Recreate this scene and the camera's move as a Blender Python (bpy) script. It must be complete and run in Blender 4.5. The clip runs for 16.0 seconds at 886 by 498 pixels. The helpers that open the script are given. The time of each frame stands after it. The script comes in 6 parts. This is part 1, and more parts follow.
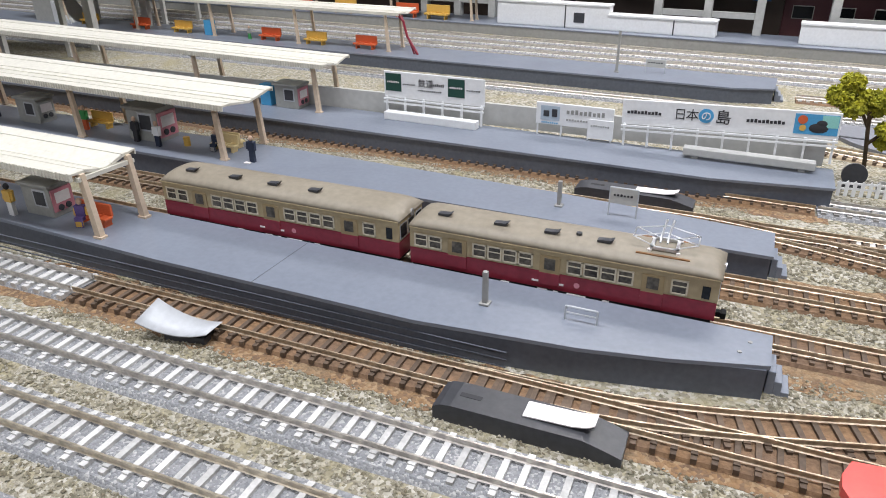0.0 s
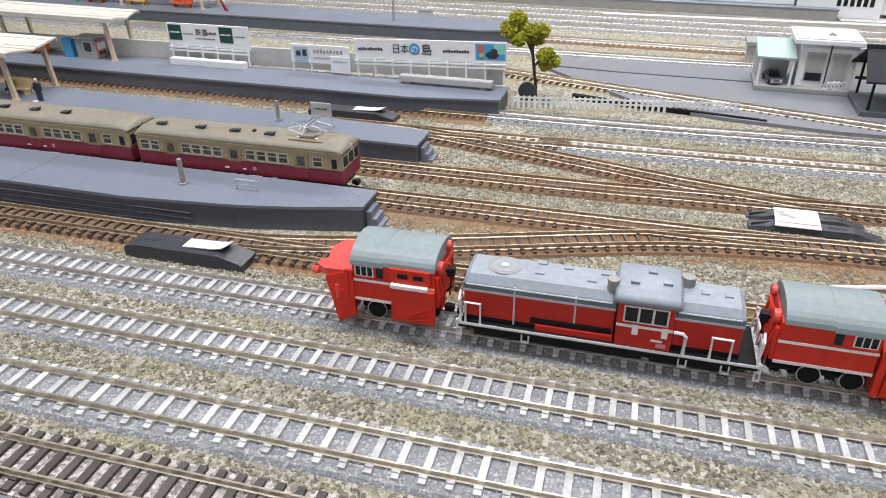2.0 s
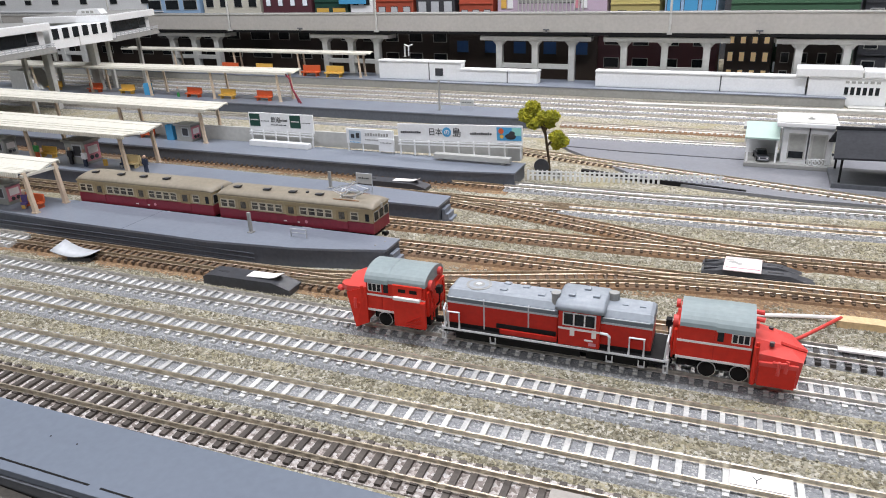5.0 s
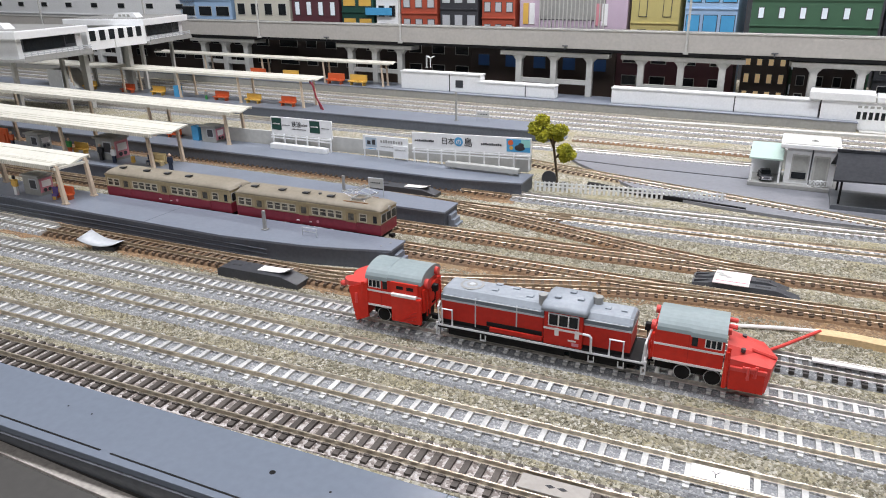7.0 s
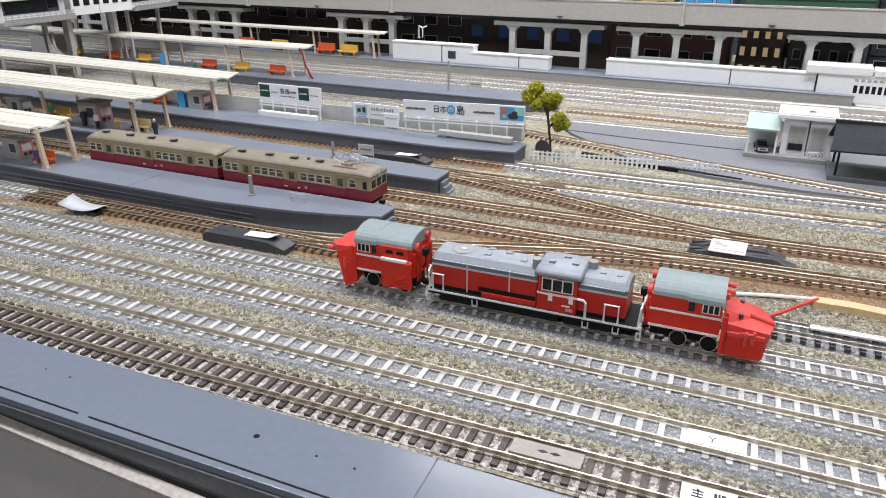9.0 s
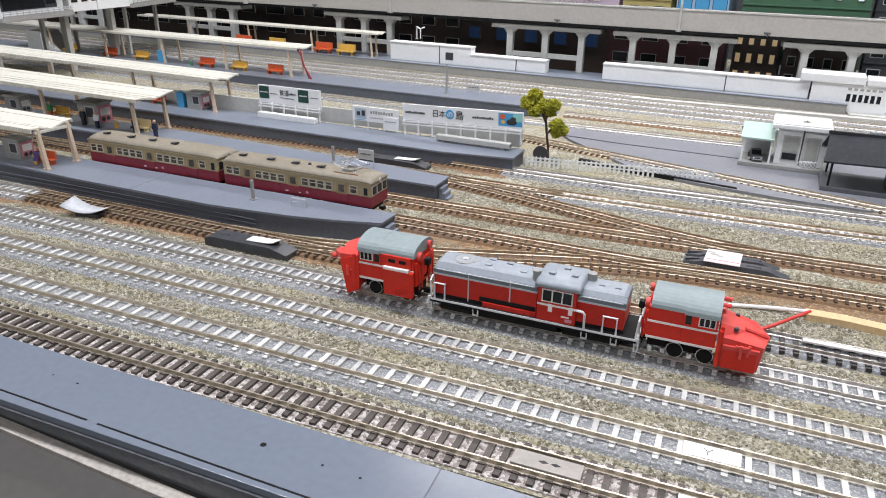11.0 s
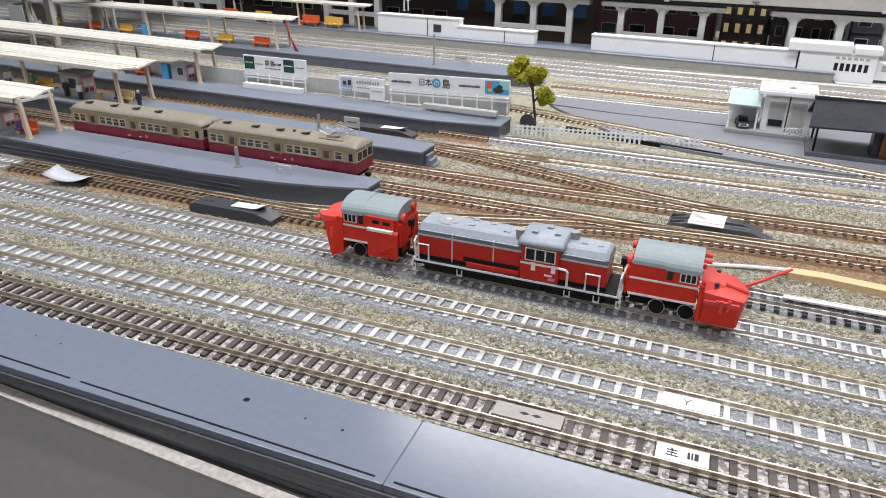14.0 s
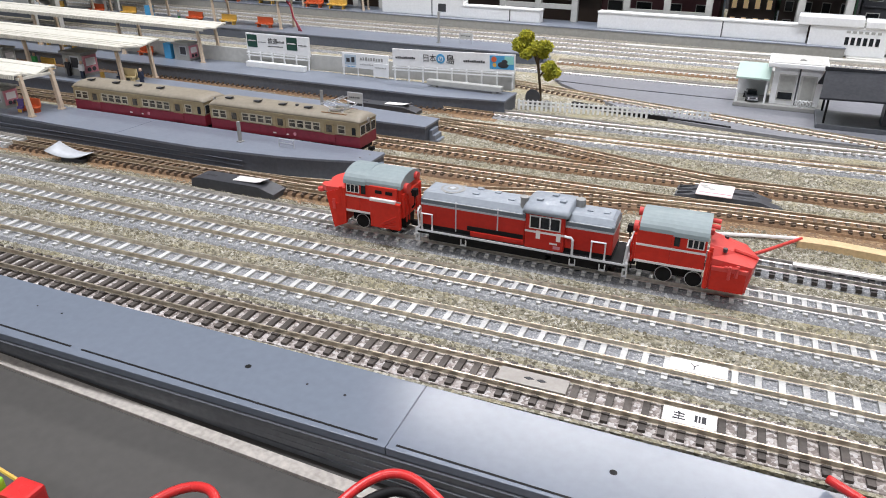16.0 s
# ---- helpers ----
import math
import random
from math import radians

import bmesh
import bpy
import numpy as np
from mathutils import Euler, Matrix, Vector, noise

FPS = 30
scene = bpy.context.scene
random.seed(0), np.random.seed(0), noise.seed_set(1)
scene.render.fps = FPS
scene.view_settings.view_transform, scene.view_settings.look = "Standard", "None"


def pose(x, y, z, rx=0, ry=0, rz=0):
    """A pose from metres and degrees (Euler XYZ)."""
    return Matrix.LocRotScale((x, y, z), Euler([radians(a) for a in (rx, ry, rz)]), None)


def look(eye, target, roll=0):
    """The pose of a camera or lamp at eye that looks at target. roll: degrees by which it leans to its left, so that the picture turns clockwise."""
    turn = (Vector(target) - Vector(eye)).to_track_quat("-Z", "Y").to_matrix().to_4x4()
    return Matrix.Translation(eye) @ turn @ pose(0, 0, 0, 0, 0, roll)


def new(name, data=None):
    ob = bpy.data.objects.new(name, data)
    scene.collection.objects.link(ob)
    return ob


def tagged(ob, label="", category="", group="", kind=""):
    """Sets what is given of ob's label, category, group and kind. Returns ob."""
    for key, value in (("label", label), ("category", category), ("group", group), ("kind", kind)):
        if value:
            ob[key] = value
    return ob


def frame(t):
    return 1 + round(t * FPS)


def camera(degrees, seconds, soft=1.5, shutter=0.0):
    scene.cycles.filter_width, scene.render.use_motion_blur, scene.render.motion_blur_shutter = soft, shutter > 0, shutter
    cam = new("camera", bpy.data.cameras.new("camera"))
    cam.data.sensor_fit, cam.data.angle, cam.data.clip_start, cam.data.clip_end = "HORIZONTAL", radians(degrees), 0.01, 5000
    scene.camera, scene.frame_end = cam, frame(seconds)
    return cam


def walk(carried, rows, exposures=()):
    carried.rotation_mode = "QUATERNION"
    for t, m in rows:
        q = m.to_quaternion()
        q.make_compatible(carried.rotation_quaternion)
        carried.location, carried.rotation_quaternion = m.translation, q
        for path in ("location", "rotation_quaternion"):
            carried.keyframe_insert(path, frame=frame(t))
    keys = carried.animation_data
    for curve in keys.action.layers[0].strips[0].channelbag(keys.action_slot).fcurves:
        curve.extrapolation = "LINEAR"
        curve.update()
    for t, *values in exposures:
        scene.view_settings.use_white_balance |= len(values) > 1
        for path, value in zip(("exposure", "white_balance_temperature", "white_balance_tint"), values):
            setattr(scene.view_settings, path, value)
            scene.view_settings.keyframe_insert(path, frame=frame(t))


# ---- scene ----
cam = camera(64.07, 16.0, soft=1.0)
PATH = [
    (0, (0.07366, 0.12564, 0.12746), (-0.03251, 0.37136, -0.00801), -0.67),
    (0.5, (0.08888, 0.11302, 0.13212), (-0.01606, 0.35779, -0.00601), -1.14),
    (1, (0.12077, 0.08954, 0.14500), (0.02400, 0.33546, 0.00302), -1.03),
    (1.5, (0.16207, 0.07561, 0.13827), (0.08200, 0.32520, -0.00765), -0.15),
    (2, (0.19397, 0.06944, 0.13616), (0.12063, 0.31975, -0.01205), -0.82),
    (2.5, (0.23413, 0.06426, 0.13521), (0.17346, 0.31909, -0.01101), -0.48),
    (3, (0.24692, 0.05247, 0.13218), (0.18877, 0.31421, -0.00238), -1.35),
    (3.5, (0.24650, 0.04717, 0.13838), (0.18898, 0.31104, 0.00773), -0.80),
    (4, (0.25118, 0.03951, 0.13914), (0.18296, 0.30213, 0.01117), -1.71),
    (4.5, (0.24523, 0.02803, 0.14076), (0.16195, 0.28728, 0.01485), -1.39),
    (4.7, (0.24347, 0.01530, 0.14665), (0.14134, 0.27223, 0.03022), -2.97),
    (6.8, (0.26111, -0.00117, 0.14909), (0.14809, 0.25376, 0.03845), -1.13),
    (7, (0.26083, -0.00266, 0.14983), (0.14592, 0.25174, 0.03992), -0.80),
    (7.5, (0.25874, -0.00250, 0.14546), (0.14364, 0.25106, 0.03385), -0.73),
    (8, (0.25931, 0.00232, 0.14220), (0.14627, 0.25441, 0.02526), -0.91),
    (8.2, (0.25876, 0.00253, 0.13914), (0.14659, 0.25463, 0.02140), -0.56),
    (10.3, (0.25831, -0.00101, 0.14529), (0.15129, 0.25282, 0.02647), 0.60),
    (10.5, (0.25804, -0.00147, 0.14557), (0.15223, 0.25184, 0.02459), 0.85),
    (11, (0.25562, -0.00158, 0.14805), (0.14897, 0.25194, 0.02825), 0.86),
    (11.5, (0.25335, -0.00382, 0.15218), (0.14622, 0.25000, 0.03343), 0.47),
    (12, (0.25543, -0.00518, 0.15309), (0.15082, 0.24780, 0.03038), 0.87),
    (12.5, (0.25550, -0.00545, 0.15124), (0.15330, 0.24819, 0.02787), 0.77),
    (13, (0.26858, -0.00395, 0.14831), (0.16460, 0.24812, 0.02323), 0.07),
    (13.5, (0.26511, -0.00393, 0.14205), (0.16088, 0.24801, 0.01690), -0.07),
    (14, (0.26043, -0.00346, 0.14086), (0.15810, 0.24816, 0.01352), 0.71),
    (14.5, (0.26264, -0.00407, 0.13771), (0.15751, 0.24660, 0.01078), 0.15),
    (15, (0.26394, -0.00535, 0.13567), (0.15946, 0.24509, 0.00776), -0.03),
    (15.5, (0.26499, -0.00425, 0.13174), (0.15911, 0.24451, 0.00170), -0.27),
    (16, (0.26187, -0.00293, 0.13275), (0.15756, 0.24543, 0.00070), 0.08),
]
walk(cam, [(t, look(eye, target, roll)) for t, eye, target, roll in PATH])

# ---- light: a closed exhibition room with unseen tube lamps added under the ceiling ----
world = bpy.data.worlds.new("room_air")
scene.world = world
world.use_nodes = True
world.node_tree.nodes["Background"].inputs[0].default_value = (0.90, 0.92, 1.0, 1)
world.node_tree.nodes["Background"].inputs[1].default_value = 0.32
scene.view_settings.exposure = 0.0


def area_lamp(name, x, y, z, sx, sy, watts, colour, aim=None):
    data = bpy.data.lights.new(name, "AREA")
    data.shape, data.size, data.size_y, data.energy, data.color = "RECTANGLE", sx, sy, watts, colour
    ob = new(name, data)
    ob.matrix_world = look((x, y, z), aim or (x, y + 1e-4, z - 1))
    return ob


area_lamp("tube_lamp", 0.22, 1.42, 0.95, 1.0, 0.06, 2.6, (0.985, 0.965, 0.99))
area_lamp("tube_lamp", 0.1, 0.20, 1.30, 1.6, 0.20, 28.3, (0.94, 0.95, 1.0))
# fill from the viewer's side, added to brighten the facing sides
area_lamp("tube_lamp", 0.1, -0.90, 1.10, 1.8, 0.20, 9.0, (0.955, 0.955, 1.0), (0.1, 0.3, 0.0))
# unseen fill lamp, added to brighten the far tracks
area_lamp("far_fill_lamp", 0.22, 0.85, 0.58, 0.75, 0.10, 4.8, (1.0, 0.96, 0.96))

# ---- materials ----
def node_mat(name, base, rough=0.5, metal=0.0, var=0.15, scale=60.0, fine=900.0, bump=0.0, second=None, mix_at=0.55, spec=0.5, per_piece=0.0):
    """A surface with variation at two real sizes, in world units."""
    m = bpy.data.materials.new(name)
    m.use_nodes = True
    nt = m.node_tree
    n, l = nt.nodes, nt.links
    b = n["Principled BSDF"]
    b.inputs["Roughness"].default_value = rough
    b.inputs["Metallic"].default_value = metal
    b.inputs["Specular IOR Level"].default_value = spec
    pos = n.new("ShaderNodeNewGeometry")
    big, small = n.new("ShaderNodeTexNoise"), n.new("ShaderNodeTexNoise")
    big.inputs["Scale"].default_value, small.inputs["Scale"].default_value = scale, fine
    big.inputs["Detail"].default_value, small.inputs["Detail"].default_value = 4, 3
    for t in (big, small):
        l.new(pos.outputs["Position"], t.inputs["Vector"])
    ramp = n.new("ShaderNodeValToRGB")
    other = second or tuple(c * (1 - var) for c in base)
    ramp.color_ramp.elements[0].position, ramp.color_ramp.elements[1].position = mix_at - 0.2, mix_at + 0.2
    ramp.color_ramp.elements[0].color, ramp.color_ramp.elements[1].color = (*base, 1), (*other, 1)
    l.new(big.outputs["Fac"], ramp.inputs["Fac"])
    shade = n.new("ShaderNodeMix")
    shade.data_type, shade.blend_type = "RGBA", "MULTIPLY"
    shade.inputs["Factor"].default_value = 1.0
    grain = n.new("ShaderNodeMapRange")
    grain.inputs["From Min"].default_value, grain.inputs["From Max"].default_value = 0.3, 0.7
    grain.inputs["To Min"].default_value, grain.inputs["To Max"].default_value = 1 - var, 1 + var
    l.new(small.outputs["Fac"], grain.inputs["Value"])
    l.new(ramp.outputs["Color"], shade.inputs["A"])
    l.new(grain.outputs["Result"], shade.inputs["B"])
    colour = shade.outputs["Result"]
    if per_piece:
        info, span, again = n.new("ShaderNodeObjectInfo"), n.new("ShaderNodeMapRange"), n.new("ShaderNodeMix")
        span.inputs["To Min"].default_value, span.inputs["To Max"].default_value = 1 - per_piece, 1 + per_piece * 0.4
        again.data_type, again.blend_type = "RGBA", "MULTIPLY"
        again.inputs["Factor"].default_value = 1.0
        l.new(info.outputs["Random"], span.inputs["Value"])
        l.new(colour, again.inputs["A"])
        l.new(span.outputs["Result"], again.inputs["B"])
        colour = again.outputs["Result"]
    l.new(colour, b.inputs["Base Color"])
    rr = n.new("ShaderNodeMapRange")
    rr.inputs["To Min"].default_value, rr.inputs["To Max"].default_value = max(rough - 0.1, 0.02), min(rough + 0.1, 1)
    l.new(big.outputs["Fac"], rr.inputs["Value"])
    l.new(rr.outputs["Result"], b.inputs["Roughness"])
    if bump:
        bp = n.new("ShaderNodeBump")
        bp.inputs["Strength"].default_value, bp.inputs["Distance"].default_value = 0.8, bump * 0.001
        l.new(small.outputs["Fac"], bp.inputs["Height"])
        l.new(bp.outputs["Normal"], b.inputs["Normal"])
    return m


def grit_mat(name, colours, size=900.0, bump=0.5, patch=None):
    """Glued grit: cells of about a millimetre in several colours, with patches of scenic turf."""
    m = bpy.data.materials.new(name)
    m.use_nodes = True
    nt = m.node_tree
    n, l = nt.nodes, nt.links
    b = n["Principled BSDF"]
    b.inputs["Roughness"].default_value = 0.9
    pos = n.new("ShaderNodeNewGeometry")
    cell = n.new("ShaderNodeTexVoronoi")
    cell.inputs["Scale"].default_value = size
    l.new(pos.outputs["Position"], cell.inputs["Vector"])
    sep = n.new("ShaderNodeSeparateColor")
    l.new(cell.outputs["Color"], sep.inputs["Color"])
    ramp = n.new("ShaderNodeValToRGB")
    ramp.color_ramp.interpolation = "CONSTANT"
    e = ramp.color_ramp.elements
    while len(e) < len(colours):
        e.new(0.5)
    for k, c in enumerate(colours):
        e[k].position, e[k].color = k / len(colours), (*c, 1)
    l.new(sep.outputs["Red"], ramp.inputs["Fac"])
    out = ramp.outputs["Color"]
    if patch:
        big = n.new("ShaderNodeTexNoise")
        big.inputs["Scale"].default_value, big.inputs["Detail"].default_value = 45.0, 6
        l.new(pos.outputs["Position"], big.inputs["Vector"])
        span = n.new("ShaderNodeMapRange")
        span.inputs["From Min"].default_value, span.inputs["From Max"].default_value = 0.48, 0.66
        span.inputs["To Max"].default_value = 0.75
        l.new(big.outputs["Fac"], span.inputs["Value"])
        mix = n.new("ShaderNodeMix")
        mix.data_type = "RGBA"
        mix.inputs["B"].default_value = (*patch, 1)
        l.new(span.outputs["Result"], mix.inputs["Factor"])
        l.new(out, mix.inputs["A"])
        out = mix.outputs["Result"]
    l.new(out, b.inputs["Base Color"])
    bp = n.new("ShaderNodeBump")
    bp.invert = True
    bp.inputs["Strength"].default_value, bp.inputs["Distance"].default_value = 0.9, bump * 0.001
    l.new(cell.outputs["Distance"], bp.inputs["Height"])
    l.new(bp.outputs["Normal"], b.inputs["Normal"])
    return m


def plain_mat(name, base, rough=0.5, metal=0.0, glow=0.0):
    m = node_mat(name, base, rough, metal, var=0.06, scale=90, fine=1500)
    if glow:
        b = m.node_tree.nodes["Principled BSDF"]
        b.inputs["Emission Color"].default_value, b.inputs["Emission Strength"].default_value = (*base, 1), glow
    return m


GRIT = grit_mat("scenic_grit", [(0.285, 0.262, 0.20), (0.225, 0.206, 0.158), (0.38, 0.36, 0.30), (0.15, 0.14, 0.10), (0.315, 0.285, 0.20), (0.44, 0.415, 0.36)], 850, 0.8, (0.29, 0.255, 0.15))
PEBBLE = grit_mat("ballast_pebble", [(0.31, 0.285, 0.22), (0.24, 0.22, 0.16), (0.39, 0.365, 0.30), (0.18, 0.158, 0.11)], 600, 0.2)
GREY_BED = grit_mat("grey_ballast_base", [(0.25, 0.257, 0.27), (0.20, 0.206, 0.22), (0.29, 0.295, 0.305), (0.24, 0.246, 0.26), (0.22, 0.225, 0.235), (0.40, 0.40, 0.40)], 1500, 0.3)
CORK = node_mat("rust_brown_cork", (0.21, 0.122, 0.062), 0.9, var=0.25, scale=45, fine=900, bump=0.4, second=(0.15, 0.10, 0.07))
PINK_BED = grit_mat("pinkish_ballast", [(0.34, 0.30, 0.28), (0.25, 0.215, 0.20), (0.45, 0.41, 0.39), (0.52, 0.49, 0.48), (0.20, 0.17, 0.155)], 900, 0.5)
CREAM_BED = node_mat("cream_ballast_base", (0.5, 0.4, 0.28), 0.9, var=0.15, scale=50, fine=800, bump=0.3)
WHITE_TIE = node_mat("frosted_white_sleeper", (0.60, 0.595, 0.585), 0.45, var=0.12, scale=120, fine=900, per_piece=0.3)
BROWN_TIE = node_mat("dark_brown_sleeper", (0.085, 0.071, 0.063), 0.6, var=0.2, scale=120, fine=900, per_piece=0.3)
RUST_TIE = node_mat("brown_sleeper", (0.118, 0.08, 0.054), 0.7, var=0.2, scale=120, fine=900, per_piece=0.3)
GREY_TIE = node_mat("grey_sleeper", (0.3, 0.29, 0.28), 0.6, var=0.2, scale=120, fine=900, per_piece=0.3)
BLACK_TIE = node_mat("black_sleeper", (0.05, 0.045, 0.045), 0.6, var=0.2, scale=120, fine=900, per_piece=0.3)
RAIL = node_mat("worn_brass_rail", (0.66, 0.59, 0.47), 0.34, 0.7, var=0.2, scale=70, fine=600, second=(0.50, 0.43, 0.33))
STEEL = node_mat("nickel_rail", (0.62, 0.58, 0.53), 0.38, 0.8, var=0.2, scale=70, fine=600)
RUST_RAIL = node_mat("painted_rusty_rail", (0.56, 0.47, 0.35), 0.42, 0.55, var=0.3, scale=70, fine=600, second=(0.36, 0.27, 0.18))
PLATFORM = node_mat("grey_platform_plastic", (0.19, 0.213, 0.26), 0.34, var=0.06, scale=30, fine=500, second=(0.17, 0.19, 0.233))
# platform grey at about half tone: shade put into the side colour
PLATFORM_SHADED = node_mat("shaded_platform_plastic", (0.10, 0.112, 0.14), 0.5, var=0.12, scale=60, fine=500)
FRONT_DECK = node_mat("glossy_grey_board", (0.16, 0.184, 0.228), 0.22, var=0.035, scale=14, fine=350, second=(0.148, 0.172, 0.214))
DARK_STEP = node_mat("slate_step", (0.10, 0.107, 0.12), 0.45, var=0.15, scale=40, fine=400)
TAUPE = node_mat("taupe_table_board", (0.058, 0.054, 0.05), 0.7, var=0.08, scale=12, fine=300)
PALE_EDGE = node_mat("scuffed_pale_edge", (0.42, 0.385, 0.35), 0.7, var=0.2, scale=90, fine=500)
CREAM = node_mat("cream_roof_plastic", (0.64, 0.62, 0.55), 0.45, var=0.07, scale=30, fine=400)
BEIGE = node_mat("beige_pillar_plastic", (0.62, 0.50, 0.38), 0.5, var=0.08, scale=80, fine=600)
CAR_CREAM = node_mat("weathered_khaki_paint", (0.39, 0.31, 0.175), 0.45, var=0.1, scale=60, fine=500, second=(0.34, 0.27, 0.16))
CAR_FRAME = node_mat("pale_cream_window_frame", (0.56, 0.50, 0.38), 0.45, var=0.08, scale=60, fine=500)
CAR_DOOR = node_mat("darker_khaki_door", (0.30, 0.225, 0.115), 0.45, var=0.1, scale=60, fine=500)
CAR_RED = node_mat("weathered_crimson_paint", (0.235, 0.022, 0.04), 0.42, var=0.12, scale=60, fine=500)
CAR_ROOF = node_mat("weathered_taupe_roof", (0.215, 0.185, 0.14), 0.5, var=0.1, scale=25, fine=400, second=(0.27, 0.24, 0.19))
RED = node_mat("bright_red_paint", (0.62, 0.030, 0.016), 0.42, var=0.07, scale=60, fine=500, spec=0.3)
DEEP_RED = node_mat("deep_red_paint", (0.50, 0.022, 0.013), 0.42, var=0.08, scale=60, fine=500, spec=0.3)
PINK_RED = node_mat("coral_red_plastic", (0.64, 0.062, 0.052), 0.42, var=0.06, scale=60, fine=500)
TEAL_GREY = node_mat("teal_grey_roof_paint", (0.235, 0.285, 0.295), 0.5, var=0.06, scale=60, fine=500)
SLATE = node_mat("slate_hood_band", (0.13, 0.155, 0.18), 0.42, var=0.08, scale=60, fine=500)
BLUE_GREY = node_mat("blue_grey_roof_paint", (0.28, 0.31, 0.35), 0.45, var=0.08, scale=60, fine=500)
LIGHT_GREY = node_mat("light_grey_paint", (0.48, 0.50, 0.53), 0.45, var=0.06, scale=60, fine=500)
SILVER = node_mat("silver_wire", (0.66, 0.67, 0.7), 0.3, 0.8, var=0.08, scale=100, fine=600)
WHITE = node_mat("white_plastic", (0.78, 0.79, 0.80), 0.5, var=0.04, scale=40, fine=500)
PLATE_GREY = node_mat("brown_grey_plate", (0.33, 0.305, 0.28), 0.5, var=0.08, scale=60, fine=600)
PINK_PAPER = node_mat("pink_white_paper", (0.72, 0.60, 0.60), 0.8, var=0.08, scale=60, fine=600)
PAPER = node_mat("white_paper_label", (0.80, 0.76, 0.75), 0.8, var=0.05, scale=60, fine=600)
BLACK = node_mat("black_plastic", (0.010, 0.010, 0.011), 0.6, var=0.2, scale=80, fine=600, spec=0.18)
RAIL_WHITE = node_mat("white_painted_wire", (0.68, 0.69, 0.71), 0.45, var=0.06, scale=80, fine=600)
CHARCOAL = node_mat("charcoal_plastic", (0.05, 0.052, 0.06), 0.42, var=0.15, scale=60, fine=500)
GLASS = node_mat("dark_tinted_window", (0.016, 0.019, 0.022), 0.2, var=0.3, scale=150, fine=700, spec=0.25)
SHED_ROOF = node_mat("matt_charcoal_roof", (0.032, 0.034, 0.040), 0.85, var=0.15, scale=60, fine=500, spec=0.25)
LEAF = node_mat("yellow_green_foam_leaf", (0.37, 0.35, 0.02), 0.9, var=0.45, scale=150, fine=500, second=(0.15, 0.17, 0.012))
BARK = node_mat("brown_bark", (0.08, 0.055, 0.03), 0.9, var=0.3, scale=150, fine=600)
CONCRETE = node_mat("grey_concrete_plastic", (0.30, 0.30, 0.29), 0.6, var=0.08, scale=25, fine=300)
PALE_CONC = node_mat("pale_concrete_plastic", (0.47, 0.47, 0.45), 0.6, var=0.07, scale=25, fine=300)
ROAD = node_mat("grey_road_board", (0.20, 0.205, 0.23), 0.42, var=0.08, scale=18, fine=400)
YELLOW = plain_mat("ochre_yellow_plastic", (0.68, 0.42, 0.09), 0.5)
ORANGE = plain_mat("orange_red_plastic", (0.62, 0.12, 0.04), 0.5)
BLUE = plain_mat("sky_blue_plastic", (0.07, 0.33, 0.60), 0.5)
DEEP_BLUE = plain_mat("deep_blue_print", (0.03, 0.10, 0.28), 0.6)
ICE_PRINT = plain_mat("pale_blue_print", (0.42, 0.50, 0.58), 0.6)
GREEN_PRINT = plain_mat("dark_green_print", (0.012, 0.06, 0.045), 0.6)
INK = plain_mat("black_ink", (0.03, 0.03, 0.035), 0.7)
PINK = plain_mat("pink_plastic", (0.62, 0.25, 0.30), 0.5)
TEAL = plain_mat("pale_teal_paint", (0.28, 0.62, 0.58), 0.4)
MINT = plain_mat("grey_green_roof", (0.36, 0.47, 0.43), 0.6)
BROWN = plain_mat("brown_board", (0.20, 0.09, 0.03), 0.6)
TAN = plain_mat("tan_resin", (0.55, 0.40, 0.30), 0.6)
WOOD = node_mat("pale_wood_stick", (0.62, 0.45, 0.25), 0.6, var=0.12, scale=200, fine=700)
SKIN = plain_mat("figure_plastic", (0.55, 0.38, 0.28), 0.6)
GREEN = plain_mat("leaf_green_plastic", (0.05, 0.30, 0.08), 0.5)
LIME = plain_mat("lime_green_plastic", (0.30, 0.72, 0.05), 0.4)
WIRE_RED = plain_mat("red_wire_sheath", (0.60, 0.03, 0.03), 0.3)
WARM = plain_mat("warm_lit_window", (0.9, 0.66, 0.36), 0.5, glow=0.2)
COOL = plain_mat("cool_lit_window", (0.75, 0.82, 0.88), 0.5, glow=0.1)
NAVY = plain_mat("navy_cloth", (0.02, 0.03, 0.06), 0.7)
PURPLE = plain_mat("purple_cloth", (0.12, 0.08, 0.25), 0.7)
PALE_YELLOW = plain_mat("pale_yellow_plastic", (0.70, 0.56, 0.30), 0.5)
CAR_GLASS = node_mat("brown_shaded_car_window", (0.05, 0.044, 0.036), 0.18, var=0.5, scale=220, fine=700, second=(0.13, 0.115, 0.09), spec=0.4)
GREY_BOX = node_mat("grey_kiosk_plastic", (0.35, 0.355, 0.335), 0.5, var=0.08, scale=60, fine=500)


# ---- building tools; all sizes in millimetres ----
MM = 0.001


